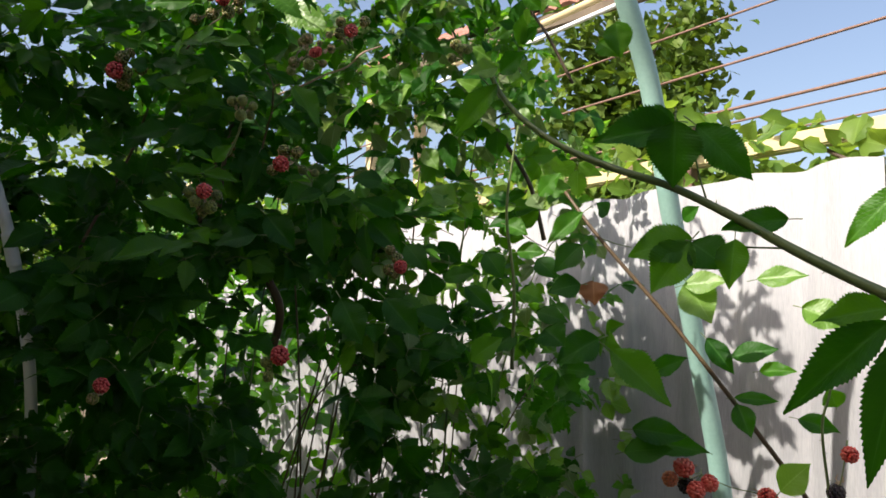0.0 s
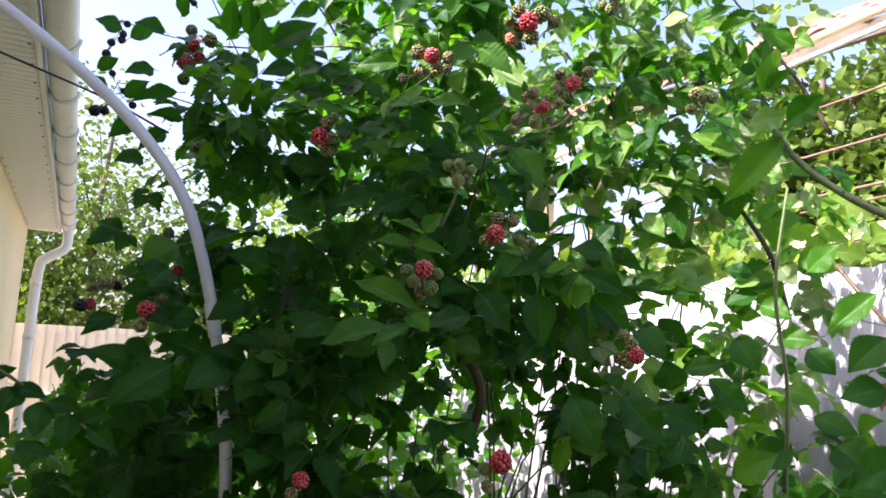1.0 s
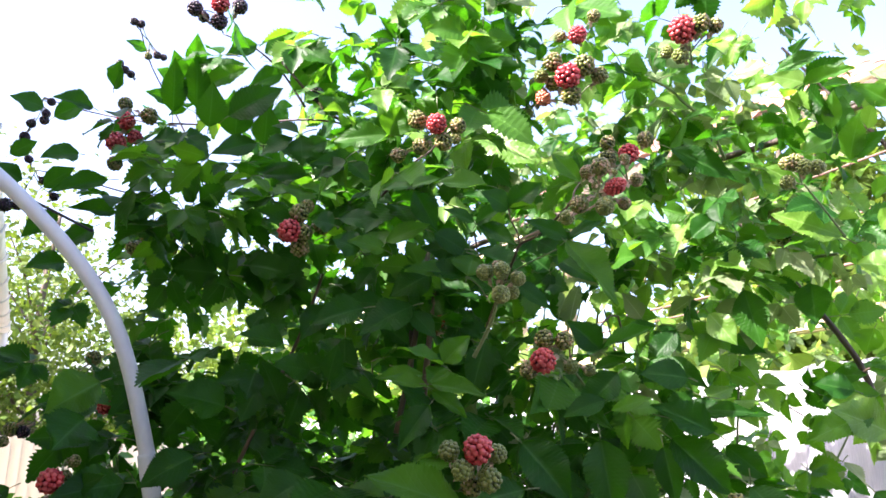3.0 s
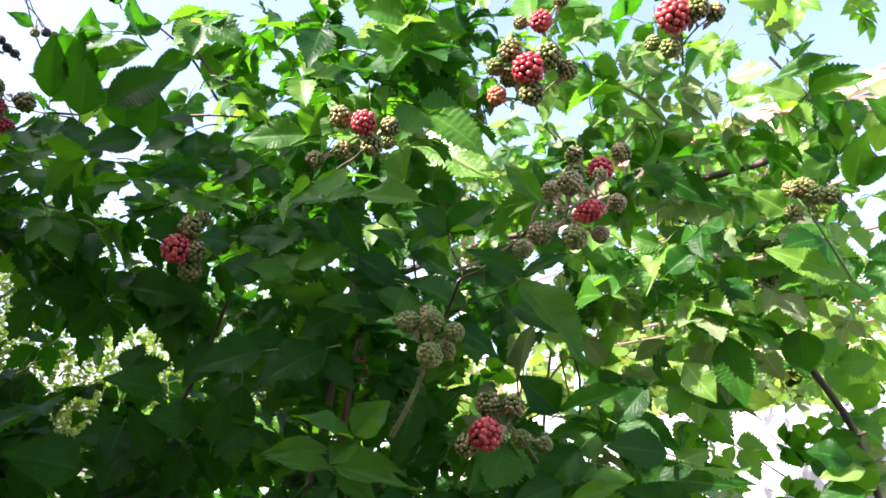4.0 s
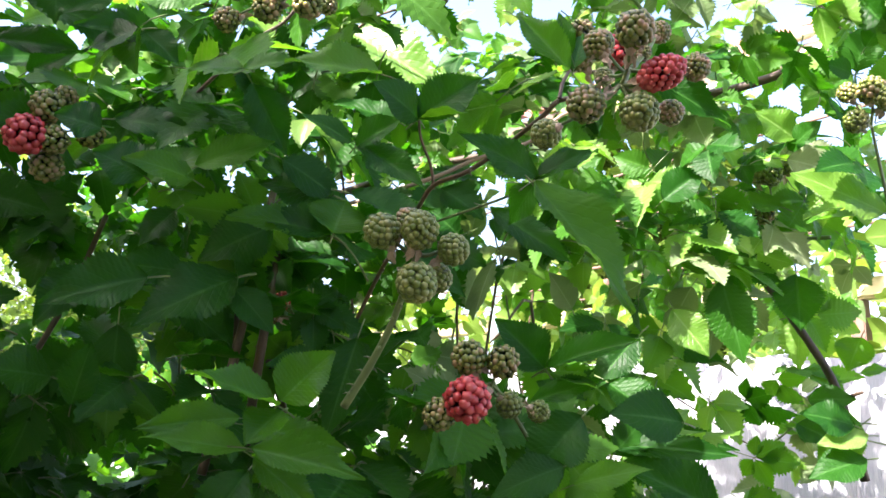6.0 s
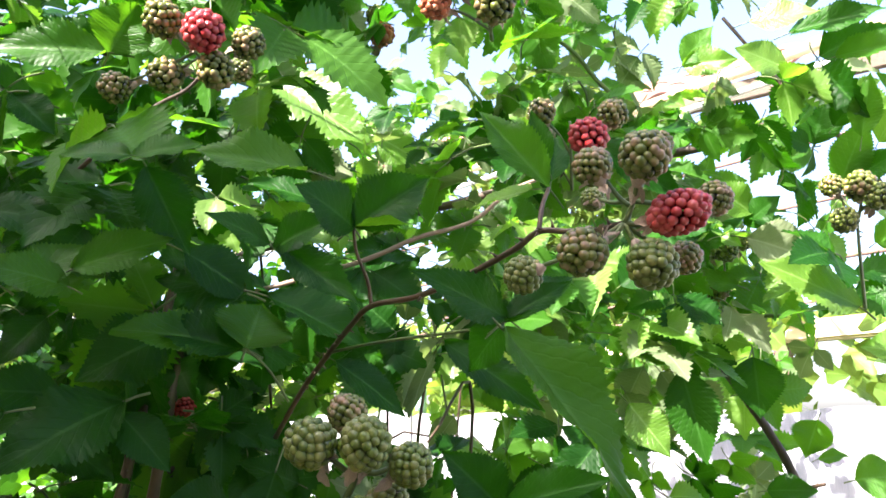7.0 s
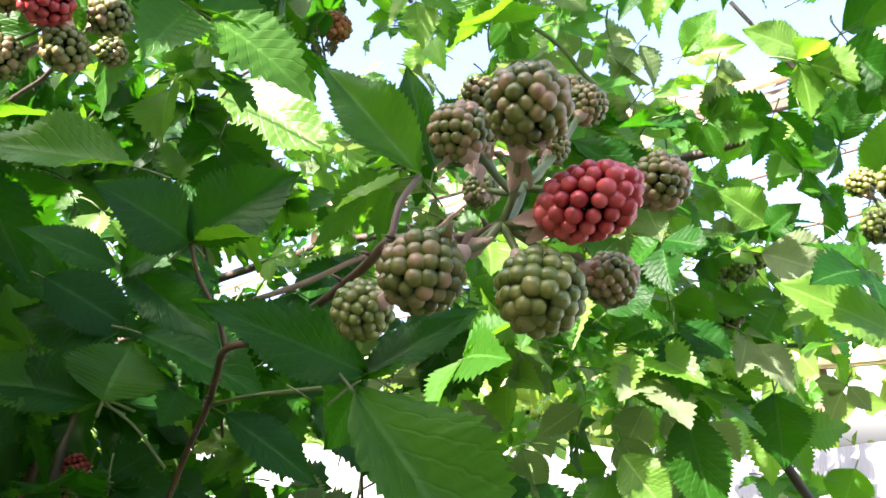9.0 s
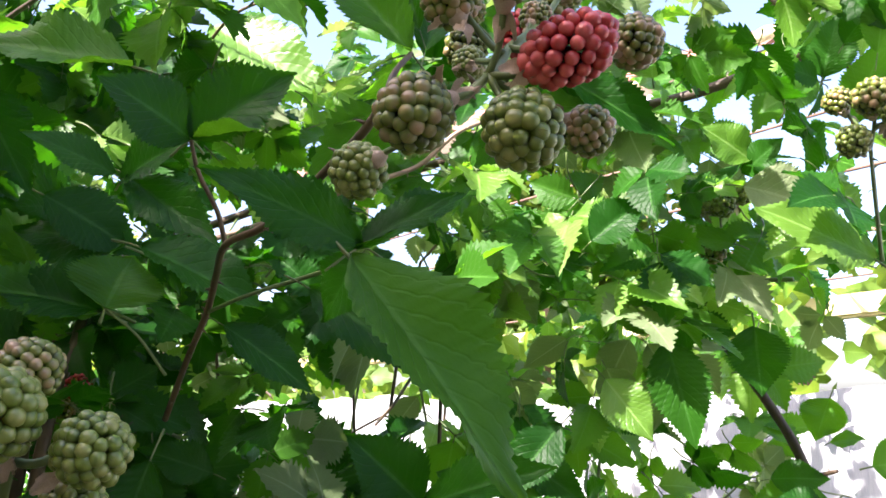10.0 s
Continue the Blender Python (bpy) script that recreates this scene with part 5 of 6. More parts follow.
stem([(0.300, 1.823, 2.374), (0.363, 1.795, 2.292), (0.425, 1.706, 2.199)], 0.003, 0.003, CANE)
# canes and leaves before the fence
stem([(1.026, 1.068, 1.737), (1.045, 0.996, 1.642), (1.107, 0.889, 1.494), (1.163, 0.801, 1.357), (1.224, 0.726, 1.224), (1.275, 0.716, 1.167)], 0.0034, 0.0046, RED_CANE)
stem([(1.117, 0.601, 1.214), (1.113, 0.609, 1.329), (1.125, 0.601, 1.388), (1.155, 0.596, 1.498)], 0.0025, 0.0015, GREEN_CANE)
stem([(0.648, 0.839, 1.861), (0.661, 0.822, 1.813), (0.677, 0.785, 1.767), (0.697, 0.726, 1.721), (0.726, 0.662, 1.686), (0.752, 0.593, 1.656), (0.774, 0.521, 1.613), (0.792, 0.463, 1.574), (0.802, 0.407, 1.541), (0.810, 0.345, 1.508)], 0.0035, 0.0065, GREEN_CANE)
stem([(0.769, 0.557, 1.640), (0.769, 0.566, 1.669), (0.766, 0.573, 1.713)], 0.0014, 0.001, GREEN_CANE)
stem([(0.790, 0.465, 1.574), (0.783, 0.514, 1.578), (0.765, 0.574, 1.586)], 0.0013, 0.001, GREEN_CANE)
blade((0.745, 0.578, 1.728), (0.665, 0.643, 1.715), 0.058, (-0.72, -0.62, 0.30), 0)
blade((0.726, 0.567, 1.730), (0.721, 0.568, 1.650), 0.068, (-0.74, -0.58, 0.32), 0)
blade((0.758, 0.561, 1.729), (0.789, 0.505, 1.660), 0.055, (-0.78, -0.54, 0.32), 0)
blade((0.759, 0.589, 1.740), (0.704, 0.623, 1.738), 0.045, (-0.74, -0.61, 0.29), 0)
blade((0.756, 0.568, 1.588), (0.696, 0.612, 1.577), 0.061, (-0.71, -0.57, 0.41), 1)
blade((0.747, 0.564, 1.586), (0.705, 0.590, 1.524), 0.057, (-0.71, -0.56, 0.43), 1)
blade((0.749, 0.562, 1.584), (0.756, 0.521, 1.556), 0.057, (-0.74, -0.53, 0.42), 0)
blade((0.768, 0.518, 1.586), (0.750, 0.514, 1.529), 0.039, (-0.75, -0.51, 0.43), 1)
blade((0.813, 0.478, 1.610), (0.759, 0.528, 1.601), 0.039, (-0.77, -0.50, 0.39), 0)
blade((0.655, 0.299, 1.495), (0.595, 0.360, 1.419), 0.040, (-0.76, -0.40, 0.51), 0)
blade((0.641, 0.282, 1.486), (0.599, 0.295, 1.369), 0.037, (-0.76, -0.35, 0.54), 0)
blade((0.683, 0.309, 1.507), (0.638, 0.354, 1.496), 0.034, (-0.79, -0.40, 0.47), 1)
blade((1.043, 0.453, 1.670), (1.002, 0.514, 1.597), 0.043, (-0.83, -0.39, 0.39), 1)
blade((0.681, 0.648, 1.842), (0.687, 0.621, 1.821), 0.034, (-0.72, -0.66, 0.21), 1)
blade((0.689, 0.627, 1.863), (0.690, 0.619, 1.817), 0.038, (-0.73, -0.66, 0.20), 1)
blade((0.650, 0.816, 1.847), (0.608, 0.827, 1.834), 0.033, (-0.59, -0.77, 0.23), 2)
blade((0.655, 0.816, 1.840), (0.664, 0.771, 1.862), 0.037, (-0.62, -0.75, 0.22), 0)
blade((0.655, 0.822, 1.825), (0.603, 0.860, 1.750), 0.041, (-0.58, -0.77, 0.27), 1)
blade((1.171, 0.800, 1.424), (1.194, 0.728, 1.445), 0.045, (-0.72, -0.47, 0.51), 0)
blade((1.178, 0.750, 1.402), (1.190, 0.693, 1.408), 0.032, (-0.73, -0.44, 0.52), 1)
blade((1.069, 0.897, 1.390), (1.096, 0.835, 1.424), 0.042, (-0.67, -0.53, 0.52), 0)
blade((1.153, 0.778, 1.345), (1.143, 0.746, 1.294), 0.042, (-0.69, -0.46, 0.56), 0)
blade((1.158, 0.673, 1.333), (1.168, 0.610, 1.320), 0.037, (-0.73, -0.40, 0.56), 0)
blade((1.152, 0.782, 1.355), (1.172, 0.715, 1.358), 0.028, (-0.71, -0.46, 0.54), 0)
blade((1.173, 0.669, 1.511), (1.185, 0.603, 1.485), 0.061, (-0.77, -0.42, 0.47), 2)
blade((1.162, 0.742, 1.559), (1.185, 0.665, 1.567), 0.042, (-0.77, -0.46, 0.44), 2)
blade((1.033, 0.788, 1.551), (1.040, 0.745, 1.486), 0.069, (-0.71, -0.53, 0.46), 2)
blade((1.030, 0.791, 1.546), (1.055, 0.723, 1.555), 0.044, (-0.72, -0.53, 0.45), 2)
blade((1.143, 0.603, 1.361), (1.125, 0.601, 1.388), 0.039, (-0.74, -0.40, 0.54), 1)
blade((1.086, 0.662, 1.230), (1.096, 0.623, 1.278), 0.054, (-0.69, -0.41, 0.60), 2)
blade((1.004, 0.880, 1.300), (1.043, 0.800, 1.299), 0.056, (-0.63, -0.52, 0.57), 0)
blade((0.990, 0.886, 1.262), (1.027, 0.816, 1.279), 0.056, (-0.62, -0.52, 0.58), 0)
blade((0.952, 0.883, 1.436), (0.996, 0.790, 1.353), 0.064, (-0.64, -0.55, 0.53), 1)
blade((0.940, 0.897, 1.454), (0.874, 0.931, 1.416), 0.069, (-0.61, -0.61, 0.51), 0)
blade((1.132, 0.823, 1.455), (1.139, 0.773, 1.399), 0.042, (-0.70, -0.49, 0.51), 0)
blade((1.052, 0.981, 1.685), (1.025, 0.976, 1.704), 0.038, (-0.67, -0.64, 0.38), 0)
blade((1.119, 0.858, 1.668), (1.115, 0.825, 1.690), 0.034, (-0.74, -0.56, 0.38), 0)
blade((1.052, 0.896, 1.274), (1.104, 0.795, 1.266), 0.048, (-0.64, -0.50, 0.58), 0)
blade((0.965, 0.934, 1.554), (0.952, 0.919, 1.514), 0.054, (-0.75, -0.62, 0.25), DRY)
blade((0.987, 0.964, 1.551), (0.961, 0.948, 1.517), 0.024, (-0.77, -0.59, 0.25), DRY)
blade((0.860, 1.174, 1.547), (0.891, 1.115, 1.493), 0.044, (-0.60, -0.64, 0.49), 0)
blade((0.888, 1.146, 1.612), (0.901, 1.107, 1.564), 0.054, (-0.62, -0.64, 0.45), 0)
blade((0.932, 1.102, 1.614), (0.953, 1.050, 1.615), 0.044, (-0.66, -0.61, 0.44), 1)
blade((0.925, 1.037, 1.596), (0.935, 0.997, 1.564), 0.047, (-0.67, -0.58, 0.46), 0)
blade((0.913, 1.116, 1.667), (0.930, 1.071, 1.648), 0.044, (-0.66, -0.63, 0.42), 1)
blade((0.785, 1.172, 1.526), (0.766, 1.162, 1.570), 0.057, (-0.55, -0.68, 0.48), 0)
blade((0.798, 1.161, 1.558), (0.831, 1.105, 1.574), 0.042, (-0.59, -0.66, 0.47), 0)
blade((0.870, 0.868, 1.608), (0.828, 0.890, 1.567), 0.050, (-0.70, -0.55, 0.45), 0)
blade((0.870, 0.870, 1.544), (0.824, 0.896, 1.535), 0.050, (-0.68, -0.55, 0.48), 0)
blade((0.832, 0.913, 1.470), (0.836, 0.873, 1.448), 0.058, (-0.65, -0.54, 0.53), 0)
blade((0.833, 0.986, 1.461), (0.782, 1.005, 1.429), 0.052, (-0.60, -0.59, 0.54), 0)
blade((0.750, 1.068, 1.475), (0.690, 1.093, 1.503), 0.052, (-0.55, -0.66, 0.51), 0)
blade((0.744, 0.997, 1.416), (0.768, 0.952, 1.458), 0.050, (-0.59, -0.60, 0.54), 1)
blade((0.891, 0.999, 1.499), (0.911, 0.944, 1.485), 0.041, (-0.66, -0.56, 0.51), 0)
blade((0.904, 1.061, 1.536), (0.920, 1.014, 1.522), 0.042, (-0.65, -0.59, 0.49), 1)
blade((0.635, 1.097, 1.517), (0.669, 1.041, 1.454), 0.058, (-0.52, -0.68, 0.51), 0)
blade((0.550, 1.094, 1.515), (0.569, 1.052, 1.445), 0.059, (-0.46, -0.72, 0.52), 0)
blade((0.940, 0.933, 1.675), (0.887, 0.973, 1.618), 0.041, (-0.70, -0.58, 0.42), 1)
blade((0.920, 1.028, 1.714), (0.925, 0.982, 1.752), 0.042, (-0.70, -0.61, 0.37), 1)
# the young shoot by the house wall
bush_root = second_root
stem([(-0.158, 1.029, 1.530), (-0.136, 1.086, 1.522), (-0.112, 1.150, 1.499), (-0.080, 1.213, 1.469), (-0.023, 1.294, 1.423)], 0.0022, 0.0015, GREEN_CANE)
blade((-0.149, 1.130, 1.475), (-0.120, 1.113, 1.453), 0.029, (0.17, -0.81, 0.55), 0)
blade((-0.150, 1.133, 1.511), (-0.124, 1.119, 1.524), 0.019, (0.18, -0.84, 0.51), 0)
blade((-0.125, 1.138, 1.504), (-0.091, 1.123, 1.494), 0.022, (0.15, -0.84, 0.53), 0)
blade((-0.120, 1.139, 1.502), (-0.131, 1.114, 1.477), 0.029, (0.17, -0.83, 0.53), 0)
blade((-0.098, 1.141, 1.486), (-0.096, 1.117, 1.452), 0.032, (0.14, -0.82, 0.55), 0)
blade((-0.090, 1.143, 1.487), (-0.053, 1.126, 1.479), 0.026, (0.11, -0.83, 0.54), 0)
blade((-0.096, 1.137, 1.444), (-0.101, 1.112, 1.426), 0.038, (0.14, -0.81, 0.57), 0)
blade((-0.068, 1.144, 1.474), (-0.068, 1.120, 1.442), 0.029, (0.11, -0.82, 0.56), 0)
blade((-0.062, 1.145, 1.471), (-0.024, 1.129, 1.474), 0.023, (0.08, -0.83, 0.55), 0)
blade((-0.142, 1.135, 1.523), (-0.157, 1.110, 1.502), 0.026, (0.19, -0.83, 0.52), 0)
blade((-0.048, 1.145, 1.460), (-0.016, 1.124, 1.437), 0.026, (0.07, -0.82, 0.56), 0)
blade((-0.182, 1.177, 1.617), (-0.168, 1.180, 1.627), 0.011, (0.20, -0.83, 0.52), 1)
blade((-0.188, 1.175, 1.622), (-0.182, 1.176, 1.635), 0.010, (0.21, -0.83, 0.51), 1)
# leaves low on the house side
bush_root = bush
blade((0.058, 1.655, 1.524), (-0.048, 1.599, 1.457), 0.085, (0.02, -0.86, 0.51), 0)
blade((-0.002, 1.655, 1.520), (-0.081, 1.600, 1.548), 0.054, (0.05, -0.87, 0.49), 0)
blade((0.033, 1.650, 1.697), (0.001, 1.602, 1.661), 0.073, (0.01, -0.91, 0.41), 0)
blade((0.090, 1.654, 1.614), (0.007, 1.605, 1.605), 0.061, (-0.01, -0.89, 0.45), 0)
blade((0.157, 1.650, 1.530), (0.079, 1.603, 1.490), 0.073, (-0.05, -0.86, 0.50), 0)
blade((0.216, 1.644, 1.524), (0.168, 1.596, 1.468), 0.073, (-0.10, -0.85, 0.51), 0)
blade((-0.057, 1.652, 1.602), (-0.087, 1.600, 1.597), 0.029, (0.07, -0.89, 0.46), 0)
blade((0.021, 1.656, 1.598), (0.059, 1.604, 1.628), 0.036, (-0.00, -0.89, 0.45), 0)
# high leaves on the house side
blade((-0.023, 2.052, 2.313), (-0.085, 1.998, 2.304), 0.050, (0.05, -0.96, 0.28), 0)
blade((0.011, 2.034, 2.355), (0.019, 1.966, 2.382), 0.044, (0.01, -0.97, 0.26), 0)
blade((0.129, 2.028, 2.363), (0.095, 1.964, 2.383), 0.080, (-0.04, -0.97, 0.25), 0)
blade((0.182, 2.021, 2.371), (0.149, 1.949, 2.409), 0.080, (-0.07, -0.97, 0.24), 0)
blade((0.237, 2.018, 2.366), (0.227, 1.995, 2.296), 0.100, (-0.11, -0.96, 0.27), 0)
blade((-0.038, 2.087, 2.224), (-0.097, 2.040, 2.195), 0.052, (0.06, -0.94, 0.33), 0)
blade((0.020, 2.103, 2.183), (-0.078, 2.062, 2.137), 0.048, (0.04, -0.94, 0.35), 0)
blade((0.041, 2.123, 2.121), (-0.038, 2.072, 2.113), 0.048, (0.02, -0.93, 0.36), 0)
blade((0.004, 2.132, 2.089), (-0.053, 2.095, 2.027), 0.052, (0.03, -0.92, 0.39), 0)
blade((0.054, 2.087, 2.227), (0.142, 2.027, 2.235), 0.080, (-0.03, -0.95, 0.32), 0)
blade((0.197, 2.062, 2.273), (0.142, 2.027, 2.235), 0.080, (-0.07, -0.95, 0.31), 0)
blade((0.092, 2.116, 2.141), (0.044, 2.083, 2.081), 0.068, (-0.02, -0.93, 0.37), 0)
blade((-0.040, 2.150, 2.015), (-0.100, 2.100, 1.994), 0.060, (0.05, -0.91, 0.41), 0)
blade((0.308, 2.048, 2.274), (0.321, 1.983, 2.295), 0.068, (-0.15, -0.94, 0.29), 0)
blade((0.381, 2.045, 2.249), (0.253, 2.026, 2.212), 0.090, (-0.15, -0.94, 0.32), 0)
# leaves of the middle of the bush
blade((0.242, 1.637, 2.124), (0.237, 1.593, 2.170), 0.050, (-0.04, -0.97, 0.24), 0)
blade((0.246, 1.656, 2.079), (0.319, 1.627, 2.081), 0.032, (-0.08, -0.95, 0.30), 0)
blade((0.230, 1.638, 2.124), (0.165, 1.627, 2.096), 0.043, (0.01, -0.96, 0.28), 0)
blade((0.339, 1.620, 2.141), (0.295, 1.618, 2.110), 0.032, (-0.12, -0.96, 0.26), 0)
blade((0.380, 1.580, 2.092), (0.303, 1.573, 2.084), 0.041, (-0.16, -0.95, 0.28), 0)
blade((0.335, 1.522, 1.981), (0.393, 1.489, 1.978), 0.036, (-0.19, -0.92, 0.35), 0)
blade((0.390, 1.470, 1.939), (0.433, 1.427, 1.963), 0.035, (-0.27, -0.89, 0.36), 1)
blade((0.389, 1.473, 1.928), (0.336, 1.461, 1.938), 0.034, (-0.20, -0.90, 0.38), 1)
blade((0.183, 1.623, 2.154), (0.250, 1.576, 2.199), 0.061, (-0.01, -0.98, 0.22), 0)
blade((0.156, 1.631, 2.135), (0.154, 1.584, 2.183), 0.050, (0.06, -0.97, 0.23), 0)
blade((0.382, 1.304, 1.727), (0.323, 1.300, 1.737), 0.020, (-0.22, -0.80, 0.56), 1)
blade((0.377, 1.285, 1.729), (0.425, 1.244, 1.718), 0.025, (-0.30, -0.77, 0.57), 1)
blade((0.386, 1.303, 1.723), (0.413, 1.270, 1.696), 0.025, (-0.28, -0.76, 0.58), 1)
blade((0.532, 1.444, 1.809), (0.503, 1.440, 1.727), 0.042, (-0.36, -0.77, 0.53), 0)
blade((0.627, 1.332, 1.759), (0.660, 1.278, 1.779), 0.022, (-0.54, -0.66, 0.52), 0)
blade((0.808, 1.367, 1.827), (0.762, 1.389, 1.775), 0.040, (-0.59, -0.62, 0.51), 0)
blade((0.842, 1.439, 1.717), (0.913, 1.331, 1.717), 0.038, (-0.61, -0.56, 0.57), 0)
blade((0.591, 1.259, 1.716), (0.539, 1.272, 1.701), 0.033, (-0.48, -0.66, 0.58), 0)
blade((0.596, 1.255, 1.704), (0.619, 1.210, 1.721), 0.022, (-0.54, -0.62, 0.57), 1)
blade((1.025, 1.500, 1.843), (1.060, 1.431, 1.816), 0.046, (-0.66, -0.55, 0.50), 0)
blade((0.931, 1.431, 1.940), (0.997, 1.325, 1.914), 0.032, (-0.70, -0.56, 0.43), 1)
blade((1.072, 1.341, 1.918), (1.063, 1.335, 1.851), 0.059, (-0.74, -0.49, 0.47), 0)
blade((1.066, 1.286, 1.744), (1.022, 1.318, 1.759), 0.047, (-0.71, -0.45, 0.54), 0)
blade((1.073, 1.275, 1.733), (1.029, 1.308, 1.725), 0.032, (-0.71, -0.44, 0.56), 2)
blade((1.071, 1.278, 1.708), (1.022, 1.316, 1.692), 0.045, (-0.69, -0.43, 0.57), 0)
blade((0.831, 1.375, 2.122), (0.898, 1.306, 2.056), 0.046, (-0.72, -0.63, 0.30), 0)
blade((0.528, 1.503, 1.785), (0.477, 1.502, 1.788), 0.036, (-0.32, -0.79, 0.52), 0)
blade((0.344, 1.601, 1.865), (0.304, 1.592, 1.814), 0.045, (-0.12, -0.87, 0.48), 0)
blade((0.285, 1.615, 1.809), (0.222, 1.597, 1.820), 0.045, (-0.05, -0.87, 0.50), 0)
blade((0.249, 1.620, 1.768), (0.234, 1.601, 1.725), 0.038, (-0.03, -0.84, 0.55), 0)
blade((0.327, 1.613, 1.770), (0.272, 1.598, 1.779), 0.051, (-0.09, -0.85, 0.53), 0)
blade((0.411, 1.535, 1.862), (0.347, 1.528, 1.866), 0.042, (-0.20, -0.87, 0.45), 0)
blade((0.115, 1.843, 2.242), (0.107, 1.785, 2.317), 0.048, (-0.07, -0.97, 0.25), 0)
blade((0.154, 1.834, 2.253), (0.141, 1.774, 2.331), 0.050, (-0.10, -0.97, 0.24), 0)
blade((0.160, 1.818, 2.287), (0.225, 1.767, 2.324), 0.048, (-0.13, -0.96, 0.23), 1)
blade((0.213, 1.750, 2.178), (0.206, 1.702, 2.237), 0.061, (-0.15, -0.95, 0.27), 0)
blade((0.326, 1.699, 2.110), (0.240, 1.700, 2.102), 0.039, (-0.20, -0.93, 0.32), 0)
blade((0.266, 1.651, 2.127), (0.390, 1.607, 2.099), 0.051, (-0.25, -0.92, 0.30), 0)
blade((0.434, 1.584, 2.167), (0.346, 1.599, 2.150), 0.041, (-0.31, -0.91, 0.27), 0)
blade((-0.048, 1.724, 1.607), (-0.103, 1.698, 1.572), 0.042, (0.06, -0.82, 0.57), 0)
blade((0.019, 1.672, 1.542), (-0.038, 1.650, 1.535), 0.077, (0.02, -0.80, 0.60), 0)
blade((0.048, 1.720, 1.751), (-0.019, 1.703, 1.710), 0.080, (0.00, -0.86, 0.51), 1)
blade((0.019, 1.674, 1.571), (0.115, 1.648, 1.549), 0.043, (-0.04, -0.81, 0.59), 0)
blade((0.601, 1.285, 1.671), (0.598, 1.262, 1.583), 0.059, (-0.49, -0.67, 0.56), 0)
blade((0.691, 1.279, 1.663), (0.686, 1.256, 1.596), 0.038, (-0.54, -0.63, 0.56), 0)
blade((0.496, 1.294, 1.667), (0.533, 1.248, 1.606), 0.059, (-0.44, -0.71, 0.55), 0)
blade((0.447, 1.207, 1.621), (0.376, 1.223, 1.606), 0.046, (-0.39, -0.73, 0.57), 0)
blade((0.698, 1.272, 1.673), (0.735, 1.212, 1.609), 0.059, (-0.56, -0.62, 0.55), 0)
blade((0.726, 1.179, 1.619), (0.741, 1.131, 1.574), 0.048, (-0.59, -0.56, 0.58), 0)
blade((0.697, 0.996, 1.694), (0.644, 1.031, 1.673), 0.034, (-0.66, -0.54, 0.52), 1)
blade((0.704, 0.989, 1.676), (0.659, 1.011, 1.700), 0.047, (-0.67, -0.53, 0.52), 2)
blade((0.838, 1.172, 2.159), (0.860, 1.106, 2.164), 0.029, (-0.76, -0.60, 0.24), 0)
blade((0.867, 1.152, 2.139), (0.885, 1.091, 2.140), 0.029, (-0.77, -0.58, 0.26), 1)
blade((0.769, 1.179, 2.143), (0.783, 1.131, 2.140), 0.030, (-0.72, -0.65, 0.24), 2)
blade((0.714, 1.251, 1.746), (0.658, 1.271, 1.756), 0.048, (-0.57, -0.66, 0.49), 0)
blade((0.736, 1.238, 1.680), (0.670, 1.267, 1.716), 0.048, (-0.57, -0.64, 0.52), 0)
blade((0.617, 1.266, 1.749), (0.572, 1.279, 1.704), 0.045, (-0.51, -0.70, 0.50), 0)
blade((0.368, 1.495, 1.848), (0.293, 1.501, 1.825), 0.050, (-0.26, -0.86, 0.44), 0)
blade((0.329, 1.524, 1.748), (0.331, 1.496, 1.794), 0.033, (-0.26, -0.84, 0.48), 0)
blade((0.216, 1.656, 1.718), (0.136, 1.645, 1.739), 0.072, (-0.12, -0.85, 0.51), 0)
blade((0.292, 1.640, 1.721), (0.256, 1.620, 1.788), 0.045, (-0.19, -0.85, 0.49), 0)
blade((0.179, 1.664, 1.648), (0.108, 1.652, 1.614), 0.063, (-0.09, -0.83, 0.56), 0)
blade((0.306, 1.536, 1.619), (0.242, 1.531, 1.588), 0.066, (-0.19, -0.80, 0.57), 0)
blade((0.188, 1.659, 1.533), (0.113, 1.649, 1.559), 0.063, (-0.09, -0.80, 0.60), 0)
blade((-0.134, 2.330, 2.411), (-0.197, 2.299, 2.417), 0.056, (0.10, -0.98, 0.16), 0)
blade((-0.110, 2.338, 2.395), (-0.048, 2.304, 2.434), 0.056, (0.06, -0.99, 0.16), 0)
blade((-0.146, 2.246, 2.203), (-0.198, 2.211, 2.226), 0.048, (0.11, -0.97, 0.23), 0)
blade((-0.105, 2.251, 2.197), (-0.047, 2.218, 2.241), 0.052, (0.06, -0.97, 0.22), 0)
blade((-0.177, 2.273, 2.268), (-0.131, 2.246, 2.298), 0.046, (0.10, -0.97, 0.20), 0)
blade((-0.069, 2.221, 2.133), (-0.129, 2.212, 2.076), 0.055, (0.07, -0.96, 0.27), 0)
blade((1.030, 1.215, 2.079), (1.000, 1.174, 2.135), 0.043, (-0.92, -0.33, 0.20), 1)
blade((1.032, 1.207, 2.081), (1.021, 1.152, 2.102), 0.035, (-0.92, -0.31, 0.22), 0)
blade((1.013, 1.170, 2.109), (0.989, 1.142, 2.132), 0.031, (-0.94, -0.30, 0.18), 2)
blade((1.016, 1.131, 2.130), (0.974, 1.148, 2.161), 0.034, (-0.95, -0.29, 0.16), 1)
blade((0.997, 1.242, 2.209), (0.950, 1.269, 2.228), 0.043, (-0.90, -0.42, 0.10), 2)
blade((1.036, 1.191, 2.016), (1.025, 1.148, 2.028), 0.037, (-0.91, -0.30, 0.28), 1)
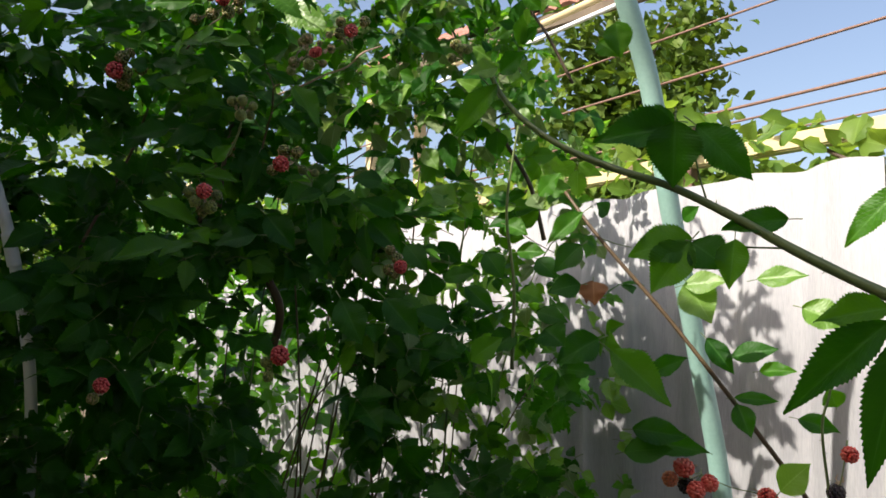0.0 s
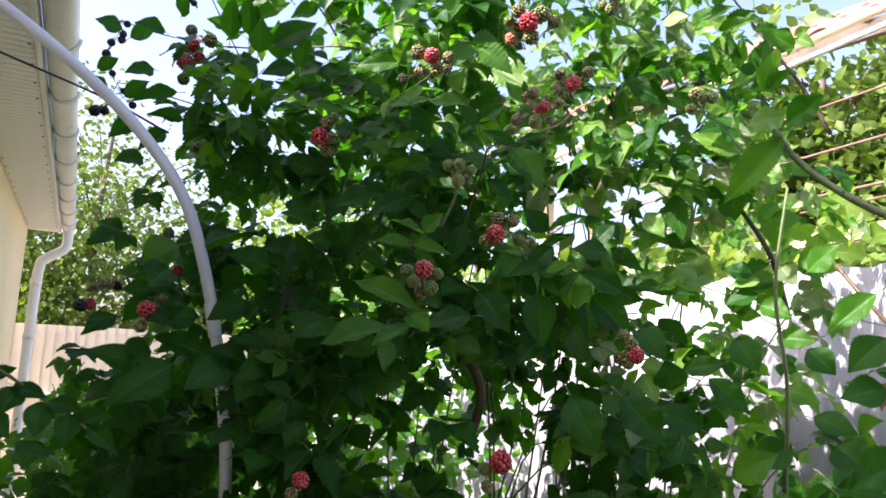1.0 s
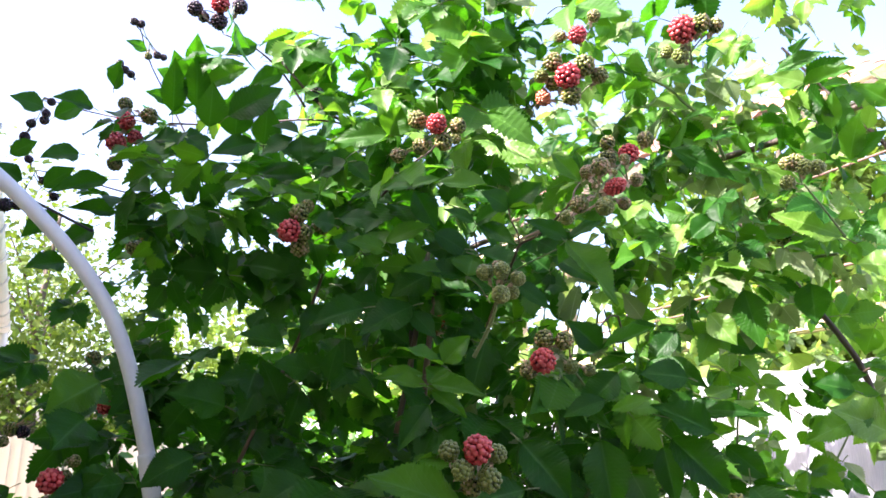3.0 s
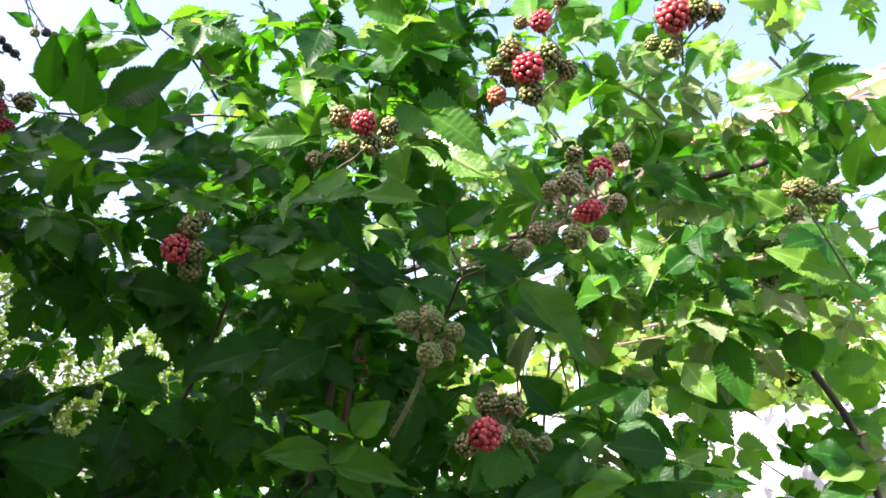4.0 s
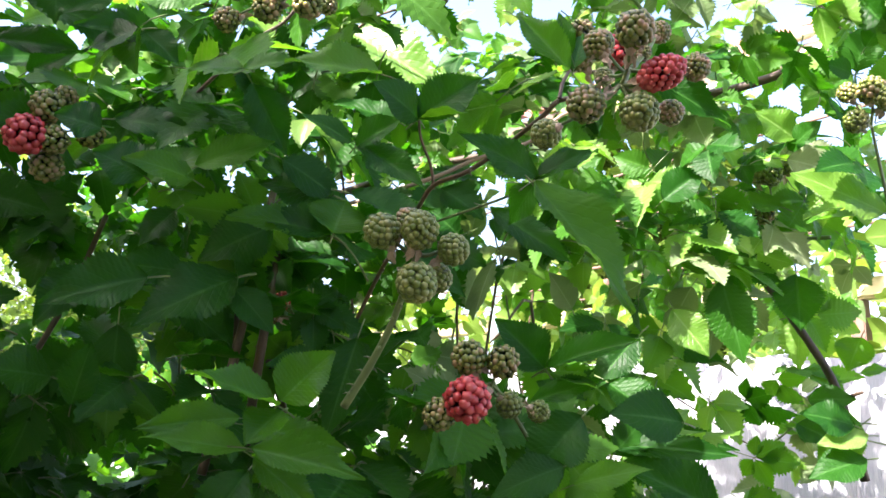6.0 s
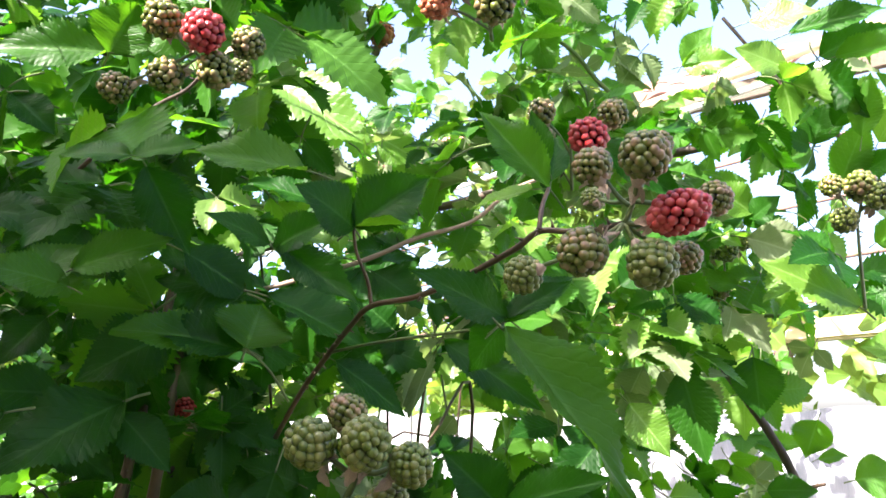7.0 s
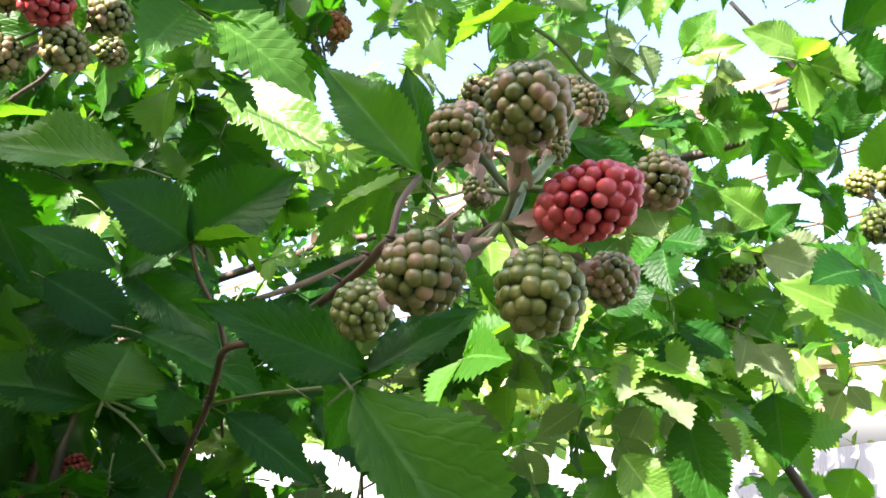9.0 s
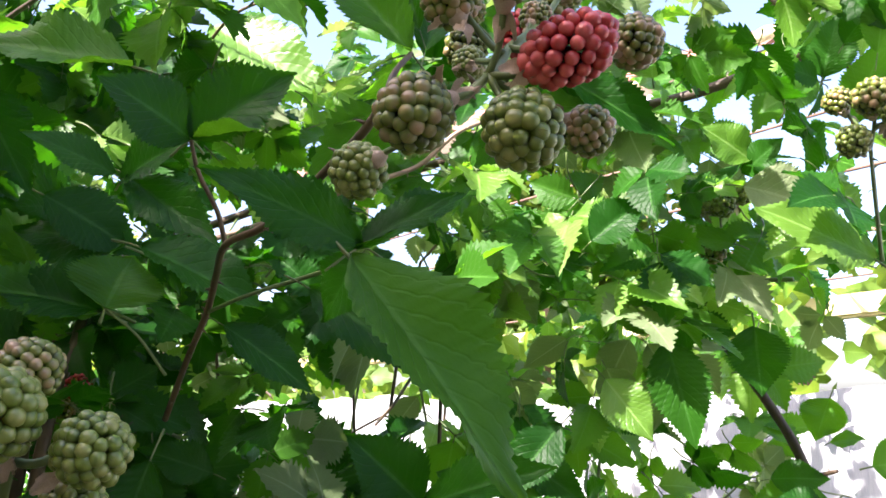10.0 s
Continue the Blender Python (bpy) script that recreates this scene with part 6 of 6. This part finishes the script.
blade((1.029, 1.183, 1.964), (1.014, 1.150, 1.985), 0.033, (-0.90, -0.29, 0.32), 2)
blade((1.027, 1.307, 2.070), (0.981, 1.328, 2.101), 0.043, (-0.86, -0.45, 0.23), 2)
blade((1.027, 1.315, 2.058), (1.017, 1.273, 2.080), 0.039, (-0.87, -0.42, 0.25), 0)
blade((1.005, 1.432, 2.099), (1.013, 1.370, 2.114), 0.041, (-0.83, -0.52, 0.23), PALE_KIND)
blade((1.034, 1.460, 1.912), (1.004, 1.478, 1.855), 0.045, (-0.75, -0.52, 0.41), PALE_KIND)
blade((1.035, 1.430, 1.874), (1.016, 1.427, 1.818), 0.041, (-0.75, -0.49, 0.44), PALE_KIND)
blade((0.923, 1.529, 1.869), (0.922, 1.504, 1.820), 0.039, (-0.68, -0.59, 0.44), PALE_KIND)
blade((0.967, 1.264, 1.996), (0.976, 1.205, 1.973), 0.045, (-0.87, -0.38, 0.31), PALE_KIND)
blade((1.097, 1.247, 1.757), (1.088, 1.209, 1.729), 0.050, (-0.81, -0.30, 0.51), PALE_KIND)
blade((0.957, 1.482, 1.909), (0.916, 1.504, 1.881), 0.036, (-0.71, -0.58, 0.40), PALE_KIND)
blade((0.915, 1.155, 2.082), (0.900, 1.137, 2.131), 0.028, (-0.93, -0.33, -0.15), 1)
blade((0.922, 1.178, 2.101), (0.920, 1.154, 2.124), 0.025, (-0.94, -0.35, 0.04), 0)
blade((0.759, 1.577, 1.954), (0.748, 1.546, 2.000), 0.034, (-0.54, -0.79, 0.29), PALE_KIND)
blade((0.868, 1.487, 1.966), (0.885, 1.456, 1.917), 0.049, (-0.65, -0.69, 0.32), PALE_KIND)
blade((0.866, 1.512, 1.872), (0.828, 1.510, 1.912), 0.041, (-0.61, -0.71, 0.36), PALE_KIND)
blade((0.965, 1.440, 1.878), (0.965, 1.418, 1.833), 0.042, (-0.70, -0.60, 0.39), PALE_KIND)
blade((0.982, 1.294, 2.031), (1.008, 1.230, 2.003), 0.055, (-0.82, -0.51, 0.25), PALE_KIND)
blade((0.884, 1.631, 1.854), (0.848, 1.639, 1.813), 0.033, (-0.55, -0.73, 0.41), PALE_KIND)
blade((1.013, 1.424, 1.903), (1.017, 1.397, 1.863), 0.036, (-0.73, -0.58, 0.37), PALE_KIND)
blade((0.680, 1.471, 1.735), (0.721, 1.415, 1.688), 0.037, (-0.52, -0.70, 0.48), 1)
blade((0.771, 1.463, 1.676), (0.748, 1.450, 1.620), 0.061, (-0.54, -0.65, 0.53), 0)
blade((0.727, 1.436, 1.692), (0.764, 1.379, 1.722), 0.024, (-0.57, -0.66, 0.49), 1)
blade((0.897, 1.484, 1.673), (0.876, 1.470, 1.611), 0.043, (-0.59, -0.60, 0.53), 0)
blade((0.885, 1.494, 1.801), (0.921, 1.431, 1.756), 0.043, (-0.65, -0.63, 0.43), 0)
blade((0.947, 1.507, 1.733), (1.017, 1.393, 1.716), 0.039, (-0.67, -0.57, 0.47), 0)
blade((0.610, 1.570, 1.700), (0.648, 1.521, 1.631), 0.045, (-0.41, -0.75, 0.52), 0)
blade((0.582, 1.582, 1.678), (0.552, 1.568, 1.621), 0.045, (-0.34, -0.77, 0.53), 0)
blade((0.708, 1.570, 1.664), (0.684, 1.555, 1.610), 0.047, (-0.44, -0.72, 0.54), 0)
blade((1.018, 1.501, 1.663), (1.040, 1.436, 1.613), 0.055, (-0.65, -0.54, 0.53), 0)
blade((0.722, 1.500, 1.656), (0.684, 1.498, 1.623), 0.038, (-0.48, -0.69, 0.54), 0)
blade((0.863, 1.518, 1.759), (0.823, 1.523, 1.785), 0.043, (-0.59, -0.68, 0.44), 0)
blade((0.624, 1.560, 1.791), (0.568, 1.563, 1.813), 0.035, (-0.40, -0.82, 0.41), 0)
blade((0.582, 1.578, 1.815), (0.587, 1.559, 1.733), 0.045, (-0.38, -0.82, 0.43), 0)
blade((0.735, 1.542, 1.863), (0.696, 1.532, 1.913), 0.041, (-0.52, -0.78, 0.34), 0)
blade((0.820, 1.484, 1.636), (0.841, 1.441, 1.670), 0.041, (-0.58, -0.63, 0.53), 0)
blade((1.121, 1.363, 1.771), (1.128, 1.311, 1.776), 0.040, (-0.77, -0.46, 0.44), 0)
blade((1.114, 1.376, 1.743), (1.118, 1.331, 1.724), 0.040, (-0.75, -0.46, 0.47), 0)
blade((0.959, 1.493, 1.678), (0.980, 1.440, 1.694), 0.038, (-0.65, -0.57, 0.50), 1)
blade((0.389, 1.336, 1.744), (0.327, 1.331, 1.740), 0.023, (-0.21, -0.87, 0.45), 1)
blade((0.393, 1.335, 1.740), (0.444, 1.295, 1.729), 0.025, (-0.31, -0.83, 0.46), 1)
blade((0.408, 1.362, 1.710), (0.364, 1.350, 1.660), 0.035, (-0.23, -0.82, 0.52), 0)
cluster((0.192, 1.866, 2.431), [
    ((0.134, 1.827, 2.447), 0.0154, BLACK, 1.0),
    ((0.177, 1.815, 2.461), 0.0176, RED, 1.0),
    ((0.213, 1.818, 2.468), 0.0155, BLACK, 1.0),
    ((0.179, 1.831, 2.434), 0.0165, BLACK, 1.0),
    ((0.152, 1.849, 2.447), 0.0111, BLACK, 1.0),
], False)
stem([(0.355, 1.849, 2.302), (0.307, 1.850, 2.365), (0.251, 1.858, 2.411), (0.193, 1.871, 2.433)], 0.0026, 0.0014, CANE)
cluster((0.068, 2.071, 2.490), [
    ((0.033, 2.045, 2.516), 0.0088, BLACK, 1.0),
    ((0.047, 2.046, 2.515), 0.0088, BLACK, 1.0),
    ((0.068, 2.075, 2.459), 0.0088, DUSKY, 1.0),
    ((0.085, 2.072, 2.464), 0.0088, BLACK, 1.0),
    ((0.099, 2.082, 2.467), 0.0076, BLACK, 1.0),
], False)
cluster((0.050, 2.153, 2.439), [
    ((0.015, 2.123, 2.454), 0.0090, BLACK, 1.0),
    ((0.027, 2.128, 2.444), 0.0090, BLACK, 1.0),
    ((0.009, 2.141, 2.440), 0.0078, DUSKY, 1.0),
    ((0.039, 2.140, 2.442), 0.0091, BLACK, 1.0),
], False)
stem([(0.161, 2.098, 2.305), (0.121, 2.111, 2.382), (0.073, 2.089, 2.454), (0.042, 2.054, 2.521)], 0.002, 0.001, CANE)
blade((0.272, 1.850, 2.399), (0.314, 1.802, 2.427), 0.046, (-0.19, -0.98, 0.05), 0)
blade((0.254, 1.846, 2.411), (0.198, 1.848, 2.380), 0.042, (-0.14, -0.99, 0.06), 0)
blade((0.283, 1.846, 2.381), (0.350, 1.820, 2.360), 0.046, (-0.21, -0.98, 0.08), 1)
blade((0.304, 1.833, 2.356), (0.243, 1.839, 2.321), 0.045, (-0.17, -0.98, 0.10), 0)
blade((0.349, 1.827, 2.303), (0.400, 1.778, 2.327), 0.049, (-0.25, -0.96, 0.11), 1)
blade((0.329, 1.841, 2.329), (0.354, 1.780, 2.389), 0.050, (-0.23, -0.97, 0.08), 1)
blade((0.355, 1.759, 2.252), (0.422, 1.705, 2.275), 0.047, (-0.28, -0.95, 0.12), 0)
blade((0.155, 1.954, 2.381), (0.149, 1.901, 2.438), 0.044, (-0.08, -0.99, 0.08), 0)
blade((0.131, 1.981, 2.375), (0.113, 1.940, 2.413), 0.042, (-0.06, -0.99, 0.09), 0)
blade((0.190, 1.930, 2.377), (0.237, 1.892, 2.394), 0.048, (-0.12, -0.99, 0.09), 0)
blade((0.064, 2.070, 2.469), (0.024, 2.046, 2.473), 0.029, (-0.00, -1.00, 0.08), 0)
blade((0.119, 2.075, 2.365), (0.073, 2.052, 2.371), 0.039, (-0.04, -0.99, 0.13), 0)
blade((0.228, 1.900, 2.239), (0.219, 1.848, 2.309), 0.057, (-0.13, -0.98, 0.14), 0)
blade((0.295, 1.826, 2.122), (0.336, 1.786, 2.148), 0.042, (-0.21, -0.96, 0.21), 0)
blade((0.256, 1.776, 1.958), (0.325, 1.743, 1.948), 0.059, (-0.19, -0.93, 0.31), 0)
cluster((0.386, 1.754, 2.245), [
    ((0.347, 1.728, 2.272), 0.0140, BLACK, 1.0),
    ((0.365, 1.740, 2.262), 0.0101, DUSKY, 1.0),
], False)
cluster((0.039, 2.021, 1.810), [
    ((0.034, 2.001, 1.813), 0.0139, DUSKY, 1.0),
    ((0.062, 2.006, 1.729), 0.0139, RED, 1.0),
    ((-0.080, 2.023, 1.689), 0.0130, DUSKY, 1.0),
    ((-0.062, 2.024, 1.685), 0.0119, BLACK, 1.0),
], False)
stem([(0.149, 2.238, 2.381), (0.015, 2.334, 2.418), (-0.079, 2.375, 2.442), (-0.144, 2.412, 2.471)], 0.002, 0.0012, CANE)
stem([(0.159, 2.110, 2.151), (0.035, 2.204, 2.197), (-0.052, 2.244, 2.227), (-0.126, 2.287, 2.244)], 0.002, 0.0012, CANE)
